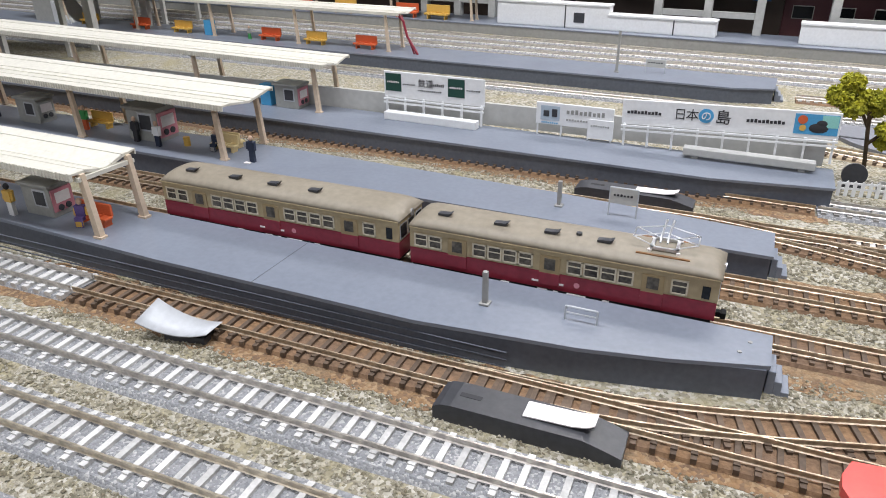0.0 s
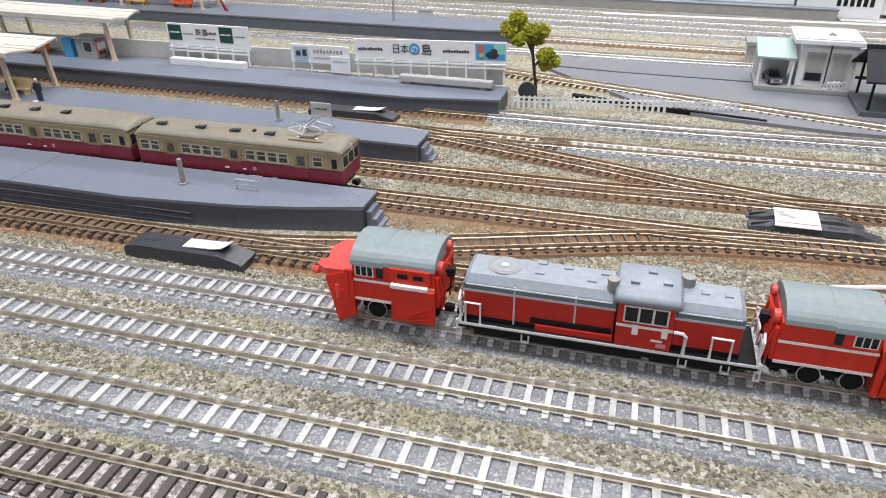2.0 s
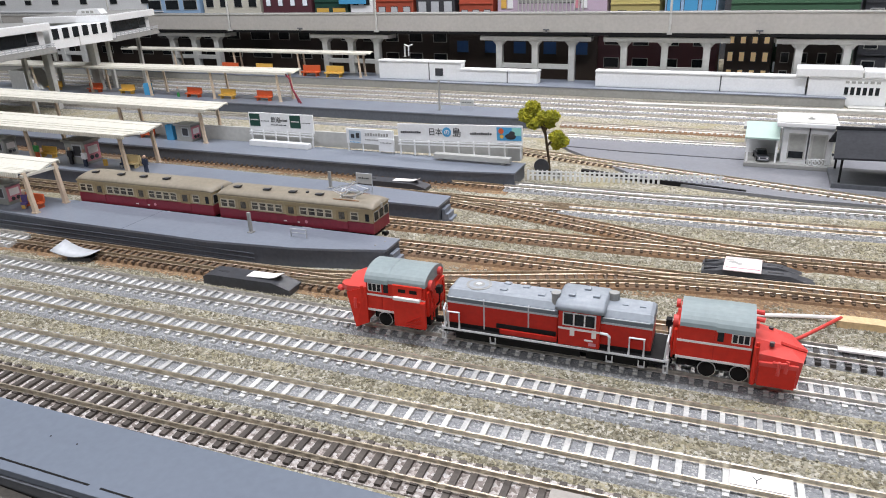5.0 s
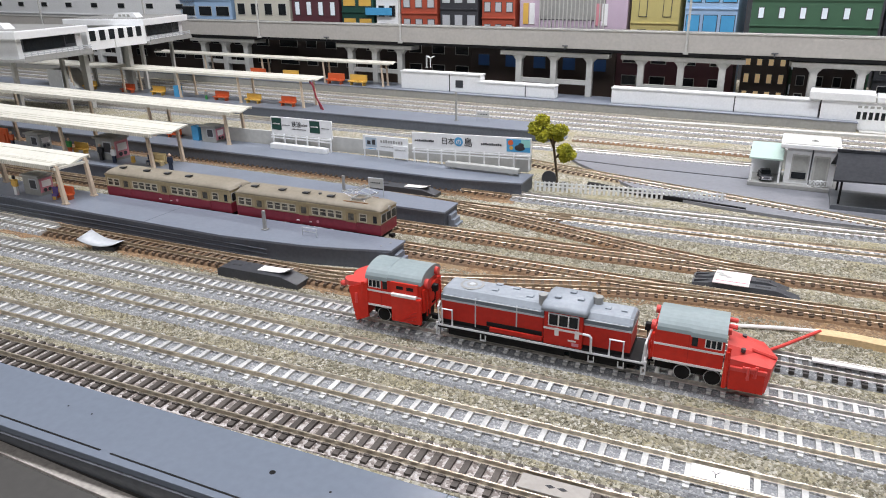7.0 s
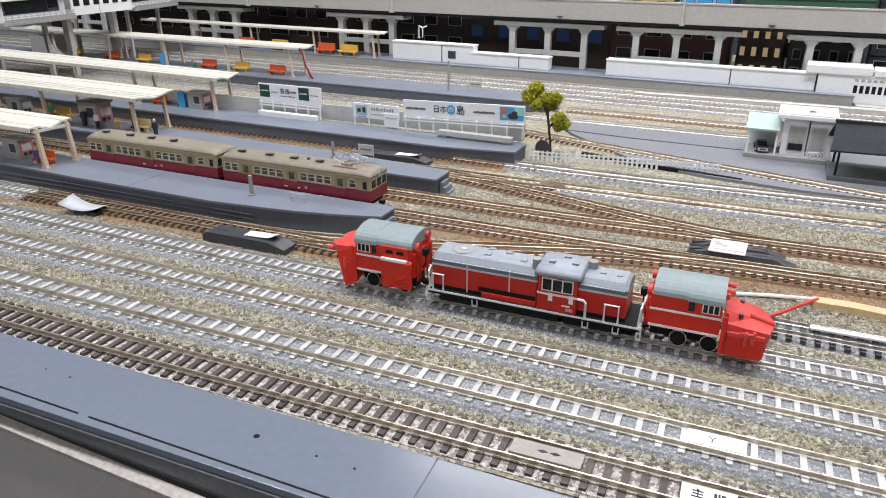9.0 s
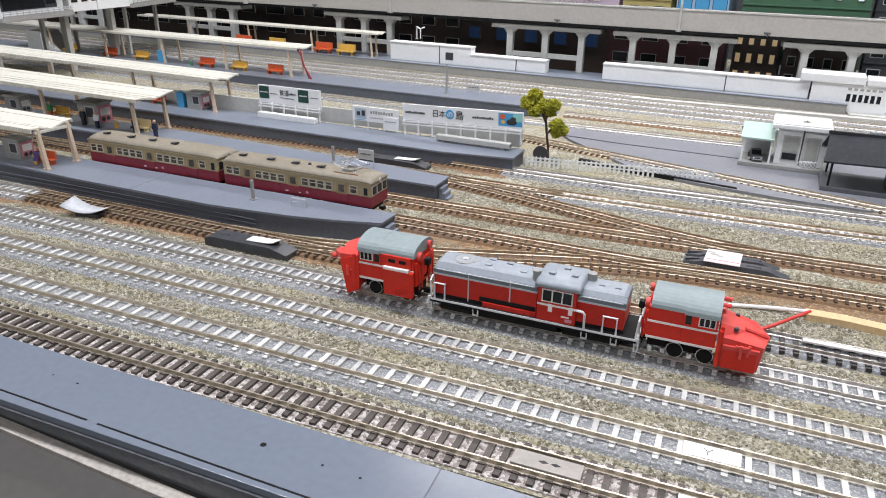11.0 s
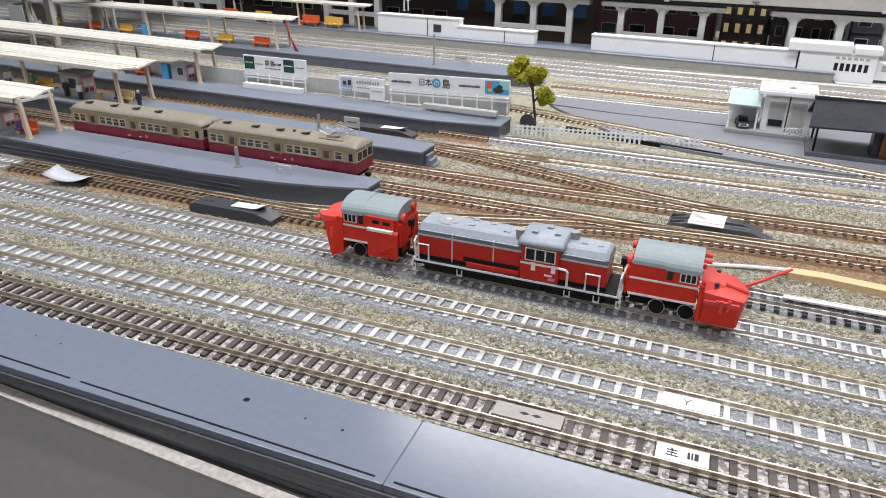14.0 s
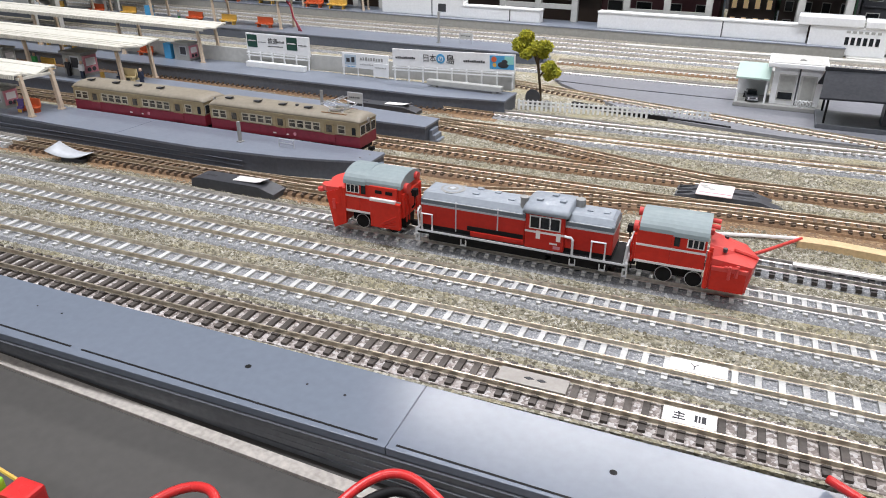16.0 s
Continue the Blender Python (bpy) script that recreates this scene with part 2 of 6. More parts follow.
class Shape:
    def __init__(self, ox=0.0, oy=0.0, oz=0.0):
        self.bm, self.o = bmesh.new(), Vector((ox, oy, oz))

    def verts(self, vs, faces):
        made = [self.bm.verts.new((Vector(p) - self.o) * MM) for p in vs]
        for f in faces:
            self.bm.faces.new([made[k] for k in f])
        return made

    def poly(self, vs, faces):
        self.verts(vs, faces)
        return self

    def box(self, x0, x1, y0, y1, z0, z1, bevel=0.0):
        v = self.verts([(x, y, z) for z in (z0, z1) for y in (y0, y1) for x in (x0, x1)],
                      [(0, 2, 3, 1), (4, 5, 7, 6), (0, 1, 5, 4), (2, 6, 7, 3), (0, 4, 6, 2), (1, 3, 7, 5)])
        if bevel:
            edges = list({e for p in v for e in p.link_edges})
            bmesh.ops.bevel(self.bm, geom=edges, offset=bevel * MM, segments=2, profile=0.6, affect="EDGES")
        return self

    def prism(self, pts, axis, a0, a1, taper=1.0):
        """A closed outline (two coordinates) drawn out along an axis from a0 to a1."""
        n = len(pts)
        cx, cy = sum(p[0] for p in pts) / n, sum(p[1] for p in pts) / n
        far = [(cx + (p - cx) * taper, cy + (q - cy) * taper) for p, q in pts]
        put = {"x": lambda a, p: (a, p[0], p[1]), "y": lambda a, p: (p[0], a, p[1]), "z": lambda a, p: (p[0], p[1], a)}[axis]
        self.poly([put(a0, p) for p in pts] + [put(a1, p) for p in far],
                  [tuple(range(n - 1, -1, -1)), tuple(range(n, 2 * n))] + [(k, (k + 1) % n, n + (k + 1) % n, n + k) for k in range(n)])
        return self

    def disc(self, c, r, h, axis="z", seg=16, r2=None):
        ring = [(math.cos(2 * math.pi * k / seg), math.sin(2 * math.pi * k / seg)) for k in range(seg)]
        r2 = r if r2 is None else r2
        put = {"x": lambda a, p: (c[0] + a, c[1] + p[0], c[2] + p[1]), "y": lambda a, p: (c[0] + p[0], c[1] + a, c[2] + p[1]), "z": lambda a, p: (c[0] + p[0], c[1] + p[1], c[2] + a)}[axis]
        self.poly([put(0, (r * p, r * q)) for p, q in ring] + [put(h, (r2 * p, r2 * q)) for p, q in ring],
                  [tuple(range(seg - 1, -1, -1)), tuple(range(seg, 2 * seg))] + [(k, (k + 1) % seg, seg + (k + 1) % seg, seg + k) for k in range(seg)])
        return self

    def tube(self, pts, r, seg=6):
        pts = [Vector(p) - self.o for p in pts]
        rings = []
        for k, p in enumerate(pts):
            d = (pts[min(k + 1, len(pts) - 1)] - pts[max(k - 1, 0)]).normalized()
            side = d.cross(Vector((0, 0, 1)))
            side = side.normalized() if side.length > 1e-4 else Vector((1, 0, 0))
            up = side.cross(d)
            rings.append([self.bm.verts.new((p + (side * math.cos(a) + up * math.sin(a)) * r) * MM) for a in (2 * math.pi * j / seg for j in range(seg))])
        for a, b in zip(rings, rings[1:]):
            for j in range(seg):
                self.bm.faces.new((a[j], a[(j + 1) % seg], b[(j + 1) % seg], b[j]))
        self.bm.faces.new(rings[0][::-1])
        self.bm.faces.new(rings[-1])
        return self

    def ball(self, c, rx, ry, rz, seg=10, rings=6):
        made = bmesh.ops.create_uvsphere(self.bm, u_segments=seg, v_segments=rings, radius=1.0)["verts"]
        for v in made:
            v.co = (Vector((c[0] + v.co.x * rx, c[1] + v.co.y * ry, c[2] + v.co.z * rz)) - self.o) * MM
        return self

    def loft(self, sections):
        """Rings of equal length joined one to the next, with both ends closed."""
        n = len(sections[0])
        fs = [(k * n + j, k * n + (j + 1) % n, (k + 1) * n + (j + 1) % n, (k + 1) * n + j) for k in range(len(sections) - 1) for j in range(n)]
        last = (len(sections) - 1) * n
        self.poly([p for ring in sections for p in ring], fs + [tuple(range(n - 1, -1, -1)), tuple(range(last, last + n))])
        return self

    def mesh(self, name, material, smooth=False):
        bmesh.ops.recalc_face_normals(self.bm, faces=self.bm.faces[:])
        me = bpy.data.meshes.new(name)
        self.bm.to_mesh(me)
        self.bm.free()
        me.materials.append(material)
        if smooth:
            for p in me.polygons:
                p.use_smooth = True
        return me


# ---- plan warp: grid (mm) to places that fit the camera's view ----
# depth offsets tuned so that things line up from the camera
SHIFT = ((0, 0), (240, 0), (264, -4), (284, -3.2), (310, -1.3), (330, -0.5), (400, 0.2), (450, 0.8), (520, 1.7), (570, 1.5), (640, -1.5), (668, -3), (740, -4), (912, -7), (2000, -7))


def lay(x, y):
    u, v = x / 300, (y - 300) / 300
    d = 1 + 0.04288 * u + 0.09997 * v
    shift = 0.0
    for (a, p), (b, q) in zip(SHIFT, SHIFT[1:]):
        if a <= y < b:
            shift = p + (q - p) * (y - a) / (b - a)
    return (2.27185 + 320.3652 * u + 5.87959 * v) / d, (313.08714 + 12.25148 * u + 315.48789 * v) / d + shift


def local(x, y):
    """Size and turn (degrees) of the plan grid near a plan point."""
    a, b = lay(x, y), lay(x + 1, y)
    ux, uy = b[0] - a[0], b[1] - a[1]
    return math.hypot(ux, uy), math.degrees(math.atan2(uy, ux))


def rise(x, y):
    """Scale of heights: beyond the platforms it depends on the depth alone."""
    return local(x * (1 - min(max((y - 500) / 140, 0), 1)), y)[0]


def level(z, k):
    return 1.5 + (z - 1.5) * k if z > 1.5 else z


def put(x, y, z, turn=0, tilt=0):
    k, r = local(x, y)
    up = rise(x, y)
    qx, qy = lay(x, y)
    qz = -9.5 + (z + 9.5) * k if z < -0.5 else level(z, up)
    return pose(qx * MM, qy * MM, qz * MM, 0, tilt, turn + r) @ Matrix.Diagonal((k, k, up, 1))


def warp_mesh(mesh, m=None):
    """Move a mesh drawn on the plan grid to where it fits the camera's view."""
    m = m or Matrix()
    back = m.inverted()
    for v in mesh.vertices:
        p = (m @ v.co) * 1000
        k = rise(p.x, p.y)
        q = lay(p.x, p.y)
        v.co = back @ (Vector((q[0], q[1], level(p.z, k))) * MM)


ON_GRID = {}


def thing(name, label, category, x=0, y=0, z=0, turn=0, group="", kind=""):
    ob = new(name)
    ob.empty_display_size = 0.005
    if (x == 0 and turn == 0) or y == 0:
        ob.matrix_world = ON_GRID[ob.name] = pose(x * MM, y * MM, z * MM, 0, 0, turn)
    else:
        ob.matrix_world = put(x, y, z, turn)
    return tagged(ob, label, category, group, kind)


def part(name, shape, material, parent, label="", smooth=False):
    ob = new(name, shape.mesh(name, material, smooth))
    ob.parent = parent
    if parent.name in ON_GRID:
        ON_GRID[ob.name] = ON_GRID[parent.name]
        warp_mesh(ob.data, ON_GRID[ob.name])
    return tagged(ob, label)


def single(name, shape, material, label, category, group="", kind="", smooth=False):
    ob = tagged(new(name, shape.mesh(name, material, smooth)), label, category, group, kind)
    if category not in ("wall", "ceiling", "floor"):
        warp_mesh(ob.data)
    return ob


def share(name, mesh, parent, m):
    ob = new(name, mesh)
    ob.parent = parent
    ob.matrix_basis = m
    if parent.name in ON_GRID:
        p = m.translation * 1000
        ob.matrix_basis = put(p.x, p.y, p.z, math.degrees(m.to_euler().z))
    return ob


def bars(parent, name, x, y, z, w, h, count, material, gap=0.35, depth=0.15):
    """Unreadable lettering as a row of plain bars on a face that looks along -y."""
    s, step = Shape(), w / count
    if name == "brand_bars":
        for k in range(count):
            part("brand_bar", Shape().box(x + k * step, x + (k + 1 - gap) * step, y - depth, y, z, z + h * (0.75 + 0.125 * ((k * 7) % 3))), material, parent)
        return None
    for k in range(count):
        s.box(x + k * step, x + (k + 1 - gap) * step, y - depth, y, z, z + h * (0.75 + 0.25 * ((k * 7) % 3) / 2))
    return part(name, s, material, parent)


# ---- the setting ----
s = Shape().box(-1250, 1350, 139, 1500, -24, 1.5)
single("ground", s, GRIT, "green-grey glued grit covering the layout baseboard", "ground", kind="structure")
s = Shape().box(-760, 900, -330, 120, -24, -9.5)
single("table_board", s, TAUPE, "plain taupe table board in front of the layout", "table board", kind="structure")
s = Shape().box(-2500, 2500, -2500, 2500, -900, -880)
single("floor", s, CONCRETE, "grey floor of the exhibition room", "floor", kind="structure")
for nm, b in dict(wall_north=(-2500, 2500, 2500, 2560, -880, 1700), wall_south=(-2500, 2500, -2560, -2500, -880, 1700), wall_east=(2500, 2560, -2500, 2500, -880, 1700), wall_west=(-2560, -2500, -2500, 2500, -880, 1700)).items():
    single(nm, Shape().box(*b), PALE_CONC, "plain pale painted room wall", "wall", kind="structure")
single("ceiling", Shape().box(-2500, 2500, -2500, 2500, 1700, 1760), WHITE, "plain white room ceiling", "ceiling", kind="structure")


# ---- tracks ----
def line(*pts, step=6.0):
    """A smooth path through a few plan points, sampled evenly."""
    p = [Vector((x, y, 0)) for x, y in pts]
    if len(p) == 2:
        n = max(int((p[1] - p[0]).length / 40), 1)
        return [p[0].lerp(p[1], k / n) for k in range(n + 1)]
    out = []
    ext = [2 * p[0] - p[1]] + p + [2 * p[-1] - p[-2]]
    for a, b, c, d in zip(ext, ext[1:], ext[2:], ext[3:]):
        n = max(int((c - b).length / step), 2)
        for k in range(n):
            t = k / n
            out.append(0.5 * (2 * b + (c - a) * t + (2 * a - 5 * b + 4 * c - d) * t * t + (3 * b - a - 3 * c + d) * t ** 3))
    return out + [p[-1]]


def sweep(path, section):
    """A closed section (offset to the left, height) swept along a plan path."""
    s, n, vs, fs = Shape(), len(section), [], []
    for k, p in enumerate(path):
        d = (path[min(k + 1, len(path) - 1)] - path[max(k - 1, 0)]).normalized()
        nx, ny = -d.y, d.x
        vs += [(p.x + nx * o, p.y + ny * o, h) for o, h in section]
    for k in range(len(path) - 1):
        for j in range(n):
            a, b = k * n + j, k * n + (j + 1) % n
            fs.append((a, b, b + n, a + n))
    last = (len(path) - 1) * n
    fs += [tuple(range(n - 1, -1, -1)), tuple(range(last, last + n))]
    s.poly(vs, fs)
    return s


def along(path, pitch):
    """Places and headings every pitch along a path."""
    left, out = pitch / 2, []
    for a, b in zip(path, path[1:]):
        seg = (b - a).length
        while left <= seg:
            p = a.lerp(b, left / seg)
            out.append((p.x, p.y, math.degrees(math.atan2(b.y - a.y, b.x - a.x))))
            left += pitch
        left -= seg
    return out


TIES = {}


def track(label, path, bed, tie, rail, pitch=5.0, wide=1.9, bed_half=(12.0, 9.0), bed_top=2.7, gauge=9.6, length=15.0, single_ties=(-400, 420), group="layout tracks", lift=0.0, z_jit=0.0):
    th = thing("model_track", label, "track", group=group)
    if bed:
        w0, w1 = bed_half
        part("roadbed", sweep(path, [(-w0, -0.5), (-w1, bed_top - 0.02), (w1, bed_top - 0.02), (w0, -0.5)]), bed, th)
    for side in (-1, 1):
        o = side * gauge / 2
        part("rail", sweep(path, [(o - 0.5, bed_top + 0.95), (o - 0.16, bed_top + 1.2), (o - 0.28, bed_top + 2.2), (o - 0.28, bed_top + 2.6), (o + 0.28, bed_top + 2.6), (o + 0.28, bed_top + 2.2), (o + 0.16, bed_top + 1.2), (o + 0.5, bed_top + 0.95)]), rail, th)
    key = (tie.name, wide, length)
    if key not in TIES:
        a = Shape().box(-wide / 2, wide / 2, -length / 2, length / 2, -0.6, 0.9)
        for e in (-1, 1):
            a.box(-wide / 2 - 0.1, wide / 2 + 0.1, e * (gauge / 2 + 0.9) - 0.4, e * (gauge / 2 + 0.9) + 0.4, 0.85, 1.35)
        TIES[key] = a.mesh("sleeper", tie)
    rest = Shape()
    for x, y, turn in along(path, pitch):
        if single_ties[0] <= x <= single_ties[1]:
            share("sleeper", TIES[key], th, pose(x * MM, y * MM, bed_top * MM, 0, 0, turn))
        else:
            c, sn = math.cos(radians(turn)), math.sin(radians(turn))
            q = [(x + c * u - sn * v, y + sn * u + c * v) for u, v in ((-wide / 2, -length / 2), (wide / 2, -length / 2), (wide / 2, length / 2), (-wide / 2, length / 2))]
            rest.prism(q, "z", bed_top - 0.6, bed_top + 0.9)
    if len(rest.bm.verts):
        tagged(part("sleeper_rest", rest, tie, th), kind="stuff")
    else:
        rest.bm.free()
    return th


FAR = (1, 0)
track("dark brown sleepered model track beside the grey deck", line((-700, 150), (700, 150)), PINK_BED, BROWN_TIE, RAIL, 4.9, 2.0, (10, 9.5), 1.9, length=17.0)
track("white sleepered model track on grey ballast base", line((-700, 174), (700, 174)), GREY_BED, WHITE_TIE, RAIL, 6.4, 1.8, (11.5, 9))
track("white sleepered model track on grey ballast base", line((-700, 204.5), (700, 203)), GREY_BED, WHITE_TIE, RAIL, 5.5, 1.6, (12, 9))
track("white sleepered model track carrying the red snow plough train", line((-700, 232), (700, 232)), GREY_BED, WHITE_TIE, STEEL, 4.8, 1.6, (12.5, 9))
track("rust brown model track in front of the near platform", line((-120, 265.5), (0, 266), (60, 266), (230, 266)), CORK, RUST_TIE, RUST_RAIL, 4.6, 1.4, (10.5, 8.5))
track("white sleepered model track leading to the platform", line((-700, 265.5), (-121, 265.5)), GREY_BED, WHITE_TIE, STEEL, 5.0, 2.2, (12, 9))
track("black sleepered model track behind the plough", line((231, 266), (420, 263), (700, 258)), GREY_BED, BLACK_TIE, STEEL, 5.0, 2.0, (11, 8.5))
track("rust brown diverging model track", line((10, 266.3), (60, 270), (120, 286.5), (196, 311), (250, 319.5), (290, 321.5)), CORK, RUST_TIE, RUST_RAIL, 4.6, 1.4, (10, 8.5), 2.72)
track("rust brown model track carrying the two-car train", line((-700, 319.5), (120, 320), (290, 322), (420, 329), (700, 345)), CORK, RUST_TIE, RUST_RAIL, 4.6, 1.4, (10.5, 8.5))
track("rust brown model track behind the train", line((-700, 354), (60, 354.5), (215, 358), (300, 362.5), (430, 369), (700, 386)), CORK, RUST_TIE, RUST_RAIL, 4.6, 1.4, (10.5, 8.5))
track("rust brown crossover model track", line((60, 411), (84, 407), (157, 388.5), (213, 372.5), (265, 362.8), (300, 362)), CORK, RUST_TIE, RUST_RAIL, 4.6, 1.4, (10, 8.5), 2.72)
track("rust brown model track behind the second platform", line((-700, 411), (85, 411), (115, 412)), CORK, RUST_TIE, RUST_RAIL, 4.6, 1.4, (10.5, 8.5))
track("grey ballasted model track with pale sleepers", line((116, 412), (155, 412.5), (292, 417), (400, 424), (700, 440)), GREY_BED, WHITE_TIE, RUST_RAIL, 5.0, 2.0, (12, 9))
track("rust brown model track along the third platform", line((-700, 452), (105, 452.5)), CORK, RUST_TIE, RUST_RAIL, 4.6, 1.4, (11, 8.5), single_ties=(-200, 420))
track("grey ballasted model track beside the white fence", line((106, 452.5), (208, 454), (322, 460), (420, 465), (700, 480)), GREY_BED, GREY_TIE, STEEL, 5.0, 2.0, (12, 9))
track("cream ballasted diagonal model track", line((60, 572), (140, 546), (328, 492), (400, 471), (450, 462)), CREAM_BED, RUST_TIE, RAIL, 4.8, 1.8, (10, 8.5), 2.76, single_ties=(60, 450))
track("grey model track before the fourth platform", line((-900, 630), (120, 640), (292, 645)), GREY_BED, WHITE_TIE, STEEL, 5.0, 2.0, single_ties=FAR)
for k, yy in enumerate((700, 770, 805, 840, 875)):
    x0 = 104 if yy == 700 else -1200
    track("bright far model track with pale sleepers", line((x0, yy), (1200, yy)), CORK if yy < 760 else GREY_BED, WHITE_TIE, STEEL, 5.2, 2.2, (13, 9), single_ties=FAR)


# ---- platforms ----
def platform(label, outline, top=12.0, side=PLATFORM_SHADED):
    """A grey moulded platform: side wall darkened as shade, top slab overhanging by a lip."""
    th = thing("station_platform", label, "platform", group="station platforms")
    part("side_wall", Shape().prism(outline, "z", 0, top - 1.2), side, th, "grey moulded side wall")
    n = len(outline)
    cx, cy = sum(p[0] for p in outline) / n, sum(p[1] for p in outline) / n
    lip = [(x + (0.7 if x > cx else -0.7), y + (0.7 if y > cy else -0.7)) for x, y in outline]
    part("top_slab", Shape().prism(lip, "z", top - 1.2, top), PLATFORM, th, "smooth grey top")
    return th


def end_steps(parent, x, y0, y1, top):
    for k in range(3):
        part("step", Shape().box(x + 2 * k + 0.7, x + 2 * k + 2.7, y0, y1, 0, top * (0.72 - 0.24 * k), 0.2), PLATFORM, parent)


p1 = platform("grey plastic model platform with a curved front edge", [(-700, 282), (-170, 281.5), (-100, 278), (-8, 277), (38, 281.5), (60, 286), (85, 291.5), (85.5, 307.5), (-700, 309)])
end_steps(p1, 85, 295, 304, 12)
p2 = platform("grey plastic model platform behind the two-car train", [(-700, 366), (86, 365.5), (86.5, 387.5), (0, 396), (-120, 400), (-700, 401)])
end_steps(p2, 86, 371, 382, 12)
p3 = platform("grey plastic model platform with billboards", [(-900, 446), (60, 446), (111, 455), (112, 484), (-900, 486)])
p4 = platform("grey plastic model platform far behind the billboards", [(-1200, 668), (60, 670), (88, 680), (90, 724), (-1200, 738)])
end_steps(p4, 89, 690, 712, 12)
p5 = platform("far grey platform below the elevated deck", [(-1200, 912), (395, 912), (396, 990), (-1200, 990)], side=CONCRETE)
for b in (-62,):
    part("joint", Shape().box(b, b + 0.3, 277, 309, 11.9, 12.06), PLATFORM_SHADED, p1)
for k in range(3):
    part("moulded_line", Shape().box(-400, 20, 276.6 - 0.05, 277.0, 3 + 2.4 * k, 3.3 + 2.4 * k), PLATFORM_SHADED, p1)

deck = thing("front_deck", "glossy grey board deck along the layout edge", "deck", 172, 0, 0, -1.0, kind="structure")
part("deck_top", Shape().box(-900, -0.1, 109.7, 137.3, 0.6, 3, 0.25), FRONT_DECK, deck)
part("deck_top", Shape().box(0.05, 900, 109.7, 137.3, 0.6, 3, 0.25), FRONT_DECK, deck)
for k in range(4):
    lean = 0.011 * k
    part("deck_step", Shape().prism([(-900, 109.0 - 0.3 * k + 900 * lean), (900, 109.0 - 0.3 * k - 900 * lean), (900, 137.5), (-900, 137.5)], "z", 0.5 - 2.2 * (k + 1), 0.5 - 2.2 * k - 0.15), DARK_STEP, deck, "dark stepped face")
for a, b in ((-330, -226), (-222, -105), (-101, -3.0), (2.2, 110)):
    part("slit", Shape().prism([(a, 111.2 - 0.012 * a), (b, 111.2 - 0.012 * b), (b, 111.9 - 0.012 * b), (a, 111.9 - 0.012 * a)], "z", 2.9, 3.06), BLACK, deck)
for x, y, r in ((-51, 125.2, 0.95), (-31, 124.6, 0.4), (-19, 124.3, 0.45), (-134, 126.4, 0.3), (-123, 126, 0.35), (54, 123.3, 0.95), (75, 122.8, 0.45)):
    part("hole", Shape().disc((x, y, 2.9), r, 0.16), BLACK, deck)
part("joint", Shape().box(-0.1, 0.05, 112, 137, 1.8, 2.8), DARK_STEP, deck)
part("edge_strip", Shape().prism([(-900, 143.0), (900, 60.2), (900, 64.2), (-900, 147.2)], "z", -14, -8.2), PALE_EDGE, deck, "scuffed pale edge strip")


# ---- platform roofs ----
def canopy(label, x0, x1, y_front, y_back, z_top, base, pillars, ribs=True):
    th = thing("platform_canopy", label, "canopy", group="platform canopies")
    ym = (y_front + y_back) / 2
    sec = [(y_front, z_top - 1.2), (y_front, z_top - 3.6), (y_front + 0.5, z_top - 3.6), (y_front + 0.7, z_top - 1.9), (y_front + 6, z_top - 2.2), (ym, z_top - 3.8), (y_back - 6, z_top - 1.6), (y_back - 0.7, z_top - 0.6), (y_back - 0.5, z_top - 2.0), (y_back, z_top - 2.0), (y_back, z_top), (y_back - 6, z_top - 0.5), (ym, z_top - 2.8), (y_front + 6, z_top - 1.2)]
    part("roof_sheet", Shape().prism(sec, "x", x0, x1), CREAM, th)
    for yy, dz in ((y_front + 6, -1.2), (ym - 3, -2.2), (ym + 3, -2.2), (y_back - 6, -0.5)):
        part("seam", Shape().box(x0, x1 + 0.2, yy - 0.25, yy + 0.25, z_top + dz - 0.3, z_top + dz + 0.25), CREAM, th)
    if ribs:
        s = Shape()
        for k in range(int((x1 - max(x0, x1 - 330)) / 1.6)):
            s.box(x1 - 0.9 - 1.6 * k, x1 - 0.1 - 1.6 * k, y_front - 0.35, y_front + 0.1, z_top - 3.7, z_top - 1.3)
        tagged(part("fascia_ribs", s, CREAM, th), kind="stuff")
    for px in pillars:
        for yy, top in ((y_front + 4.0, z_top - 2.0), (y_back - 4.0, z_top - 1.2)):
            lean = -2.0
            s = Shape()
            s.poly([(px - 1.3, yy - 1.1, base), (px + 1.3, yy - 1.1, base), (px + 1.3, yy + 1.1, base), (px - 1.3, yy + 1.1, base),
                    (px - 1.0 + lean, yy - 0.9, top), (px + 1.0 + lean, yy - 0.9, top), (px + 1.0 + lean, yy + 0.9, top), (px - 1.0 + lean, yy + 0.9, top)],
                   [(3, 2, 1, 0), (4, 5, 6, 7), (0, 1, 5, 4), (1, 2, 6, 5), (2, 3, 7, 6), (3, 0, 4, 7)])
            s.box(px - 1.8, px + 1.8, yy - 1.5, yy + 1.5, base, base + 0.8)
            part("pillar", s, BEIGE, th, "beige moulded pillar")
        part("beam", Shape().box(px - 3.2, px - 1.2, y_front + 2, y_back - 2, z_top - 4.4, z_top - 3.0), CREAM, th)
    return th


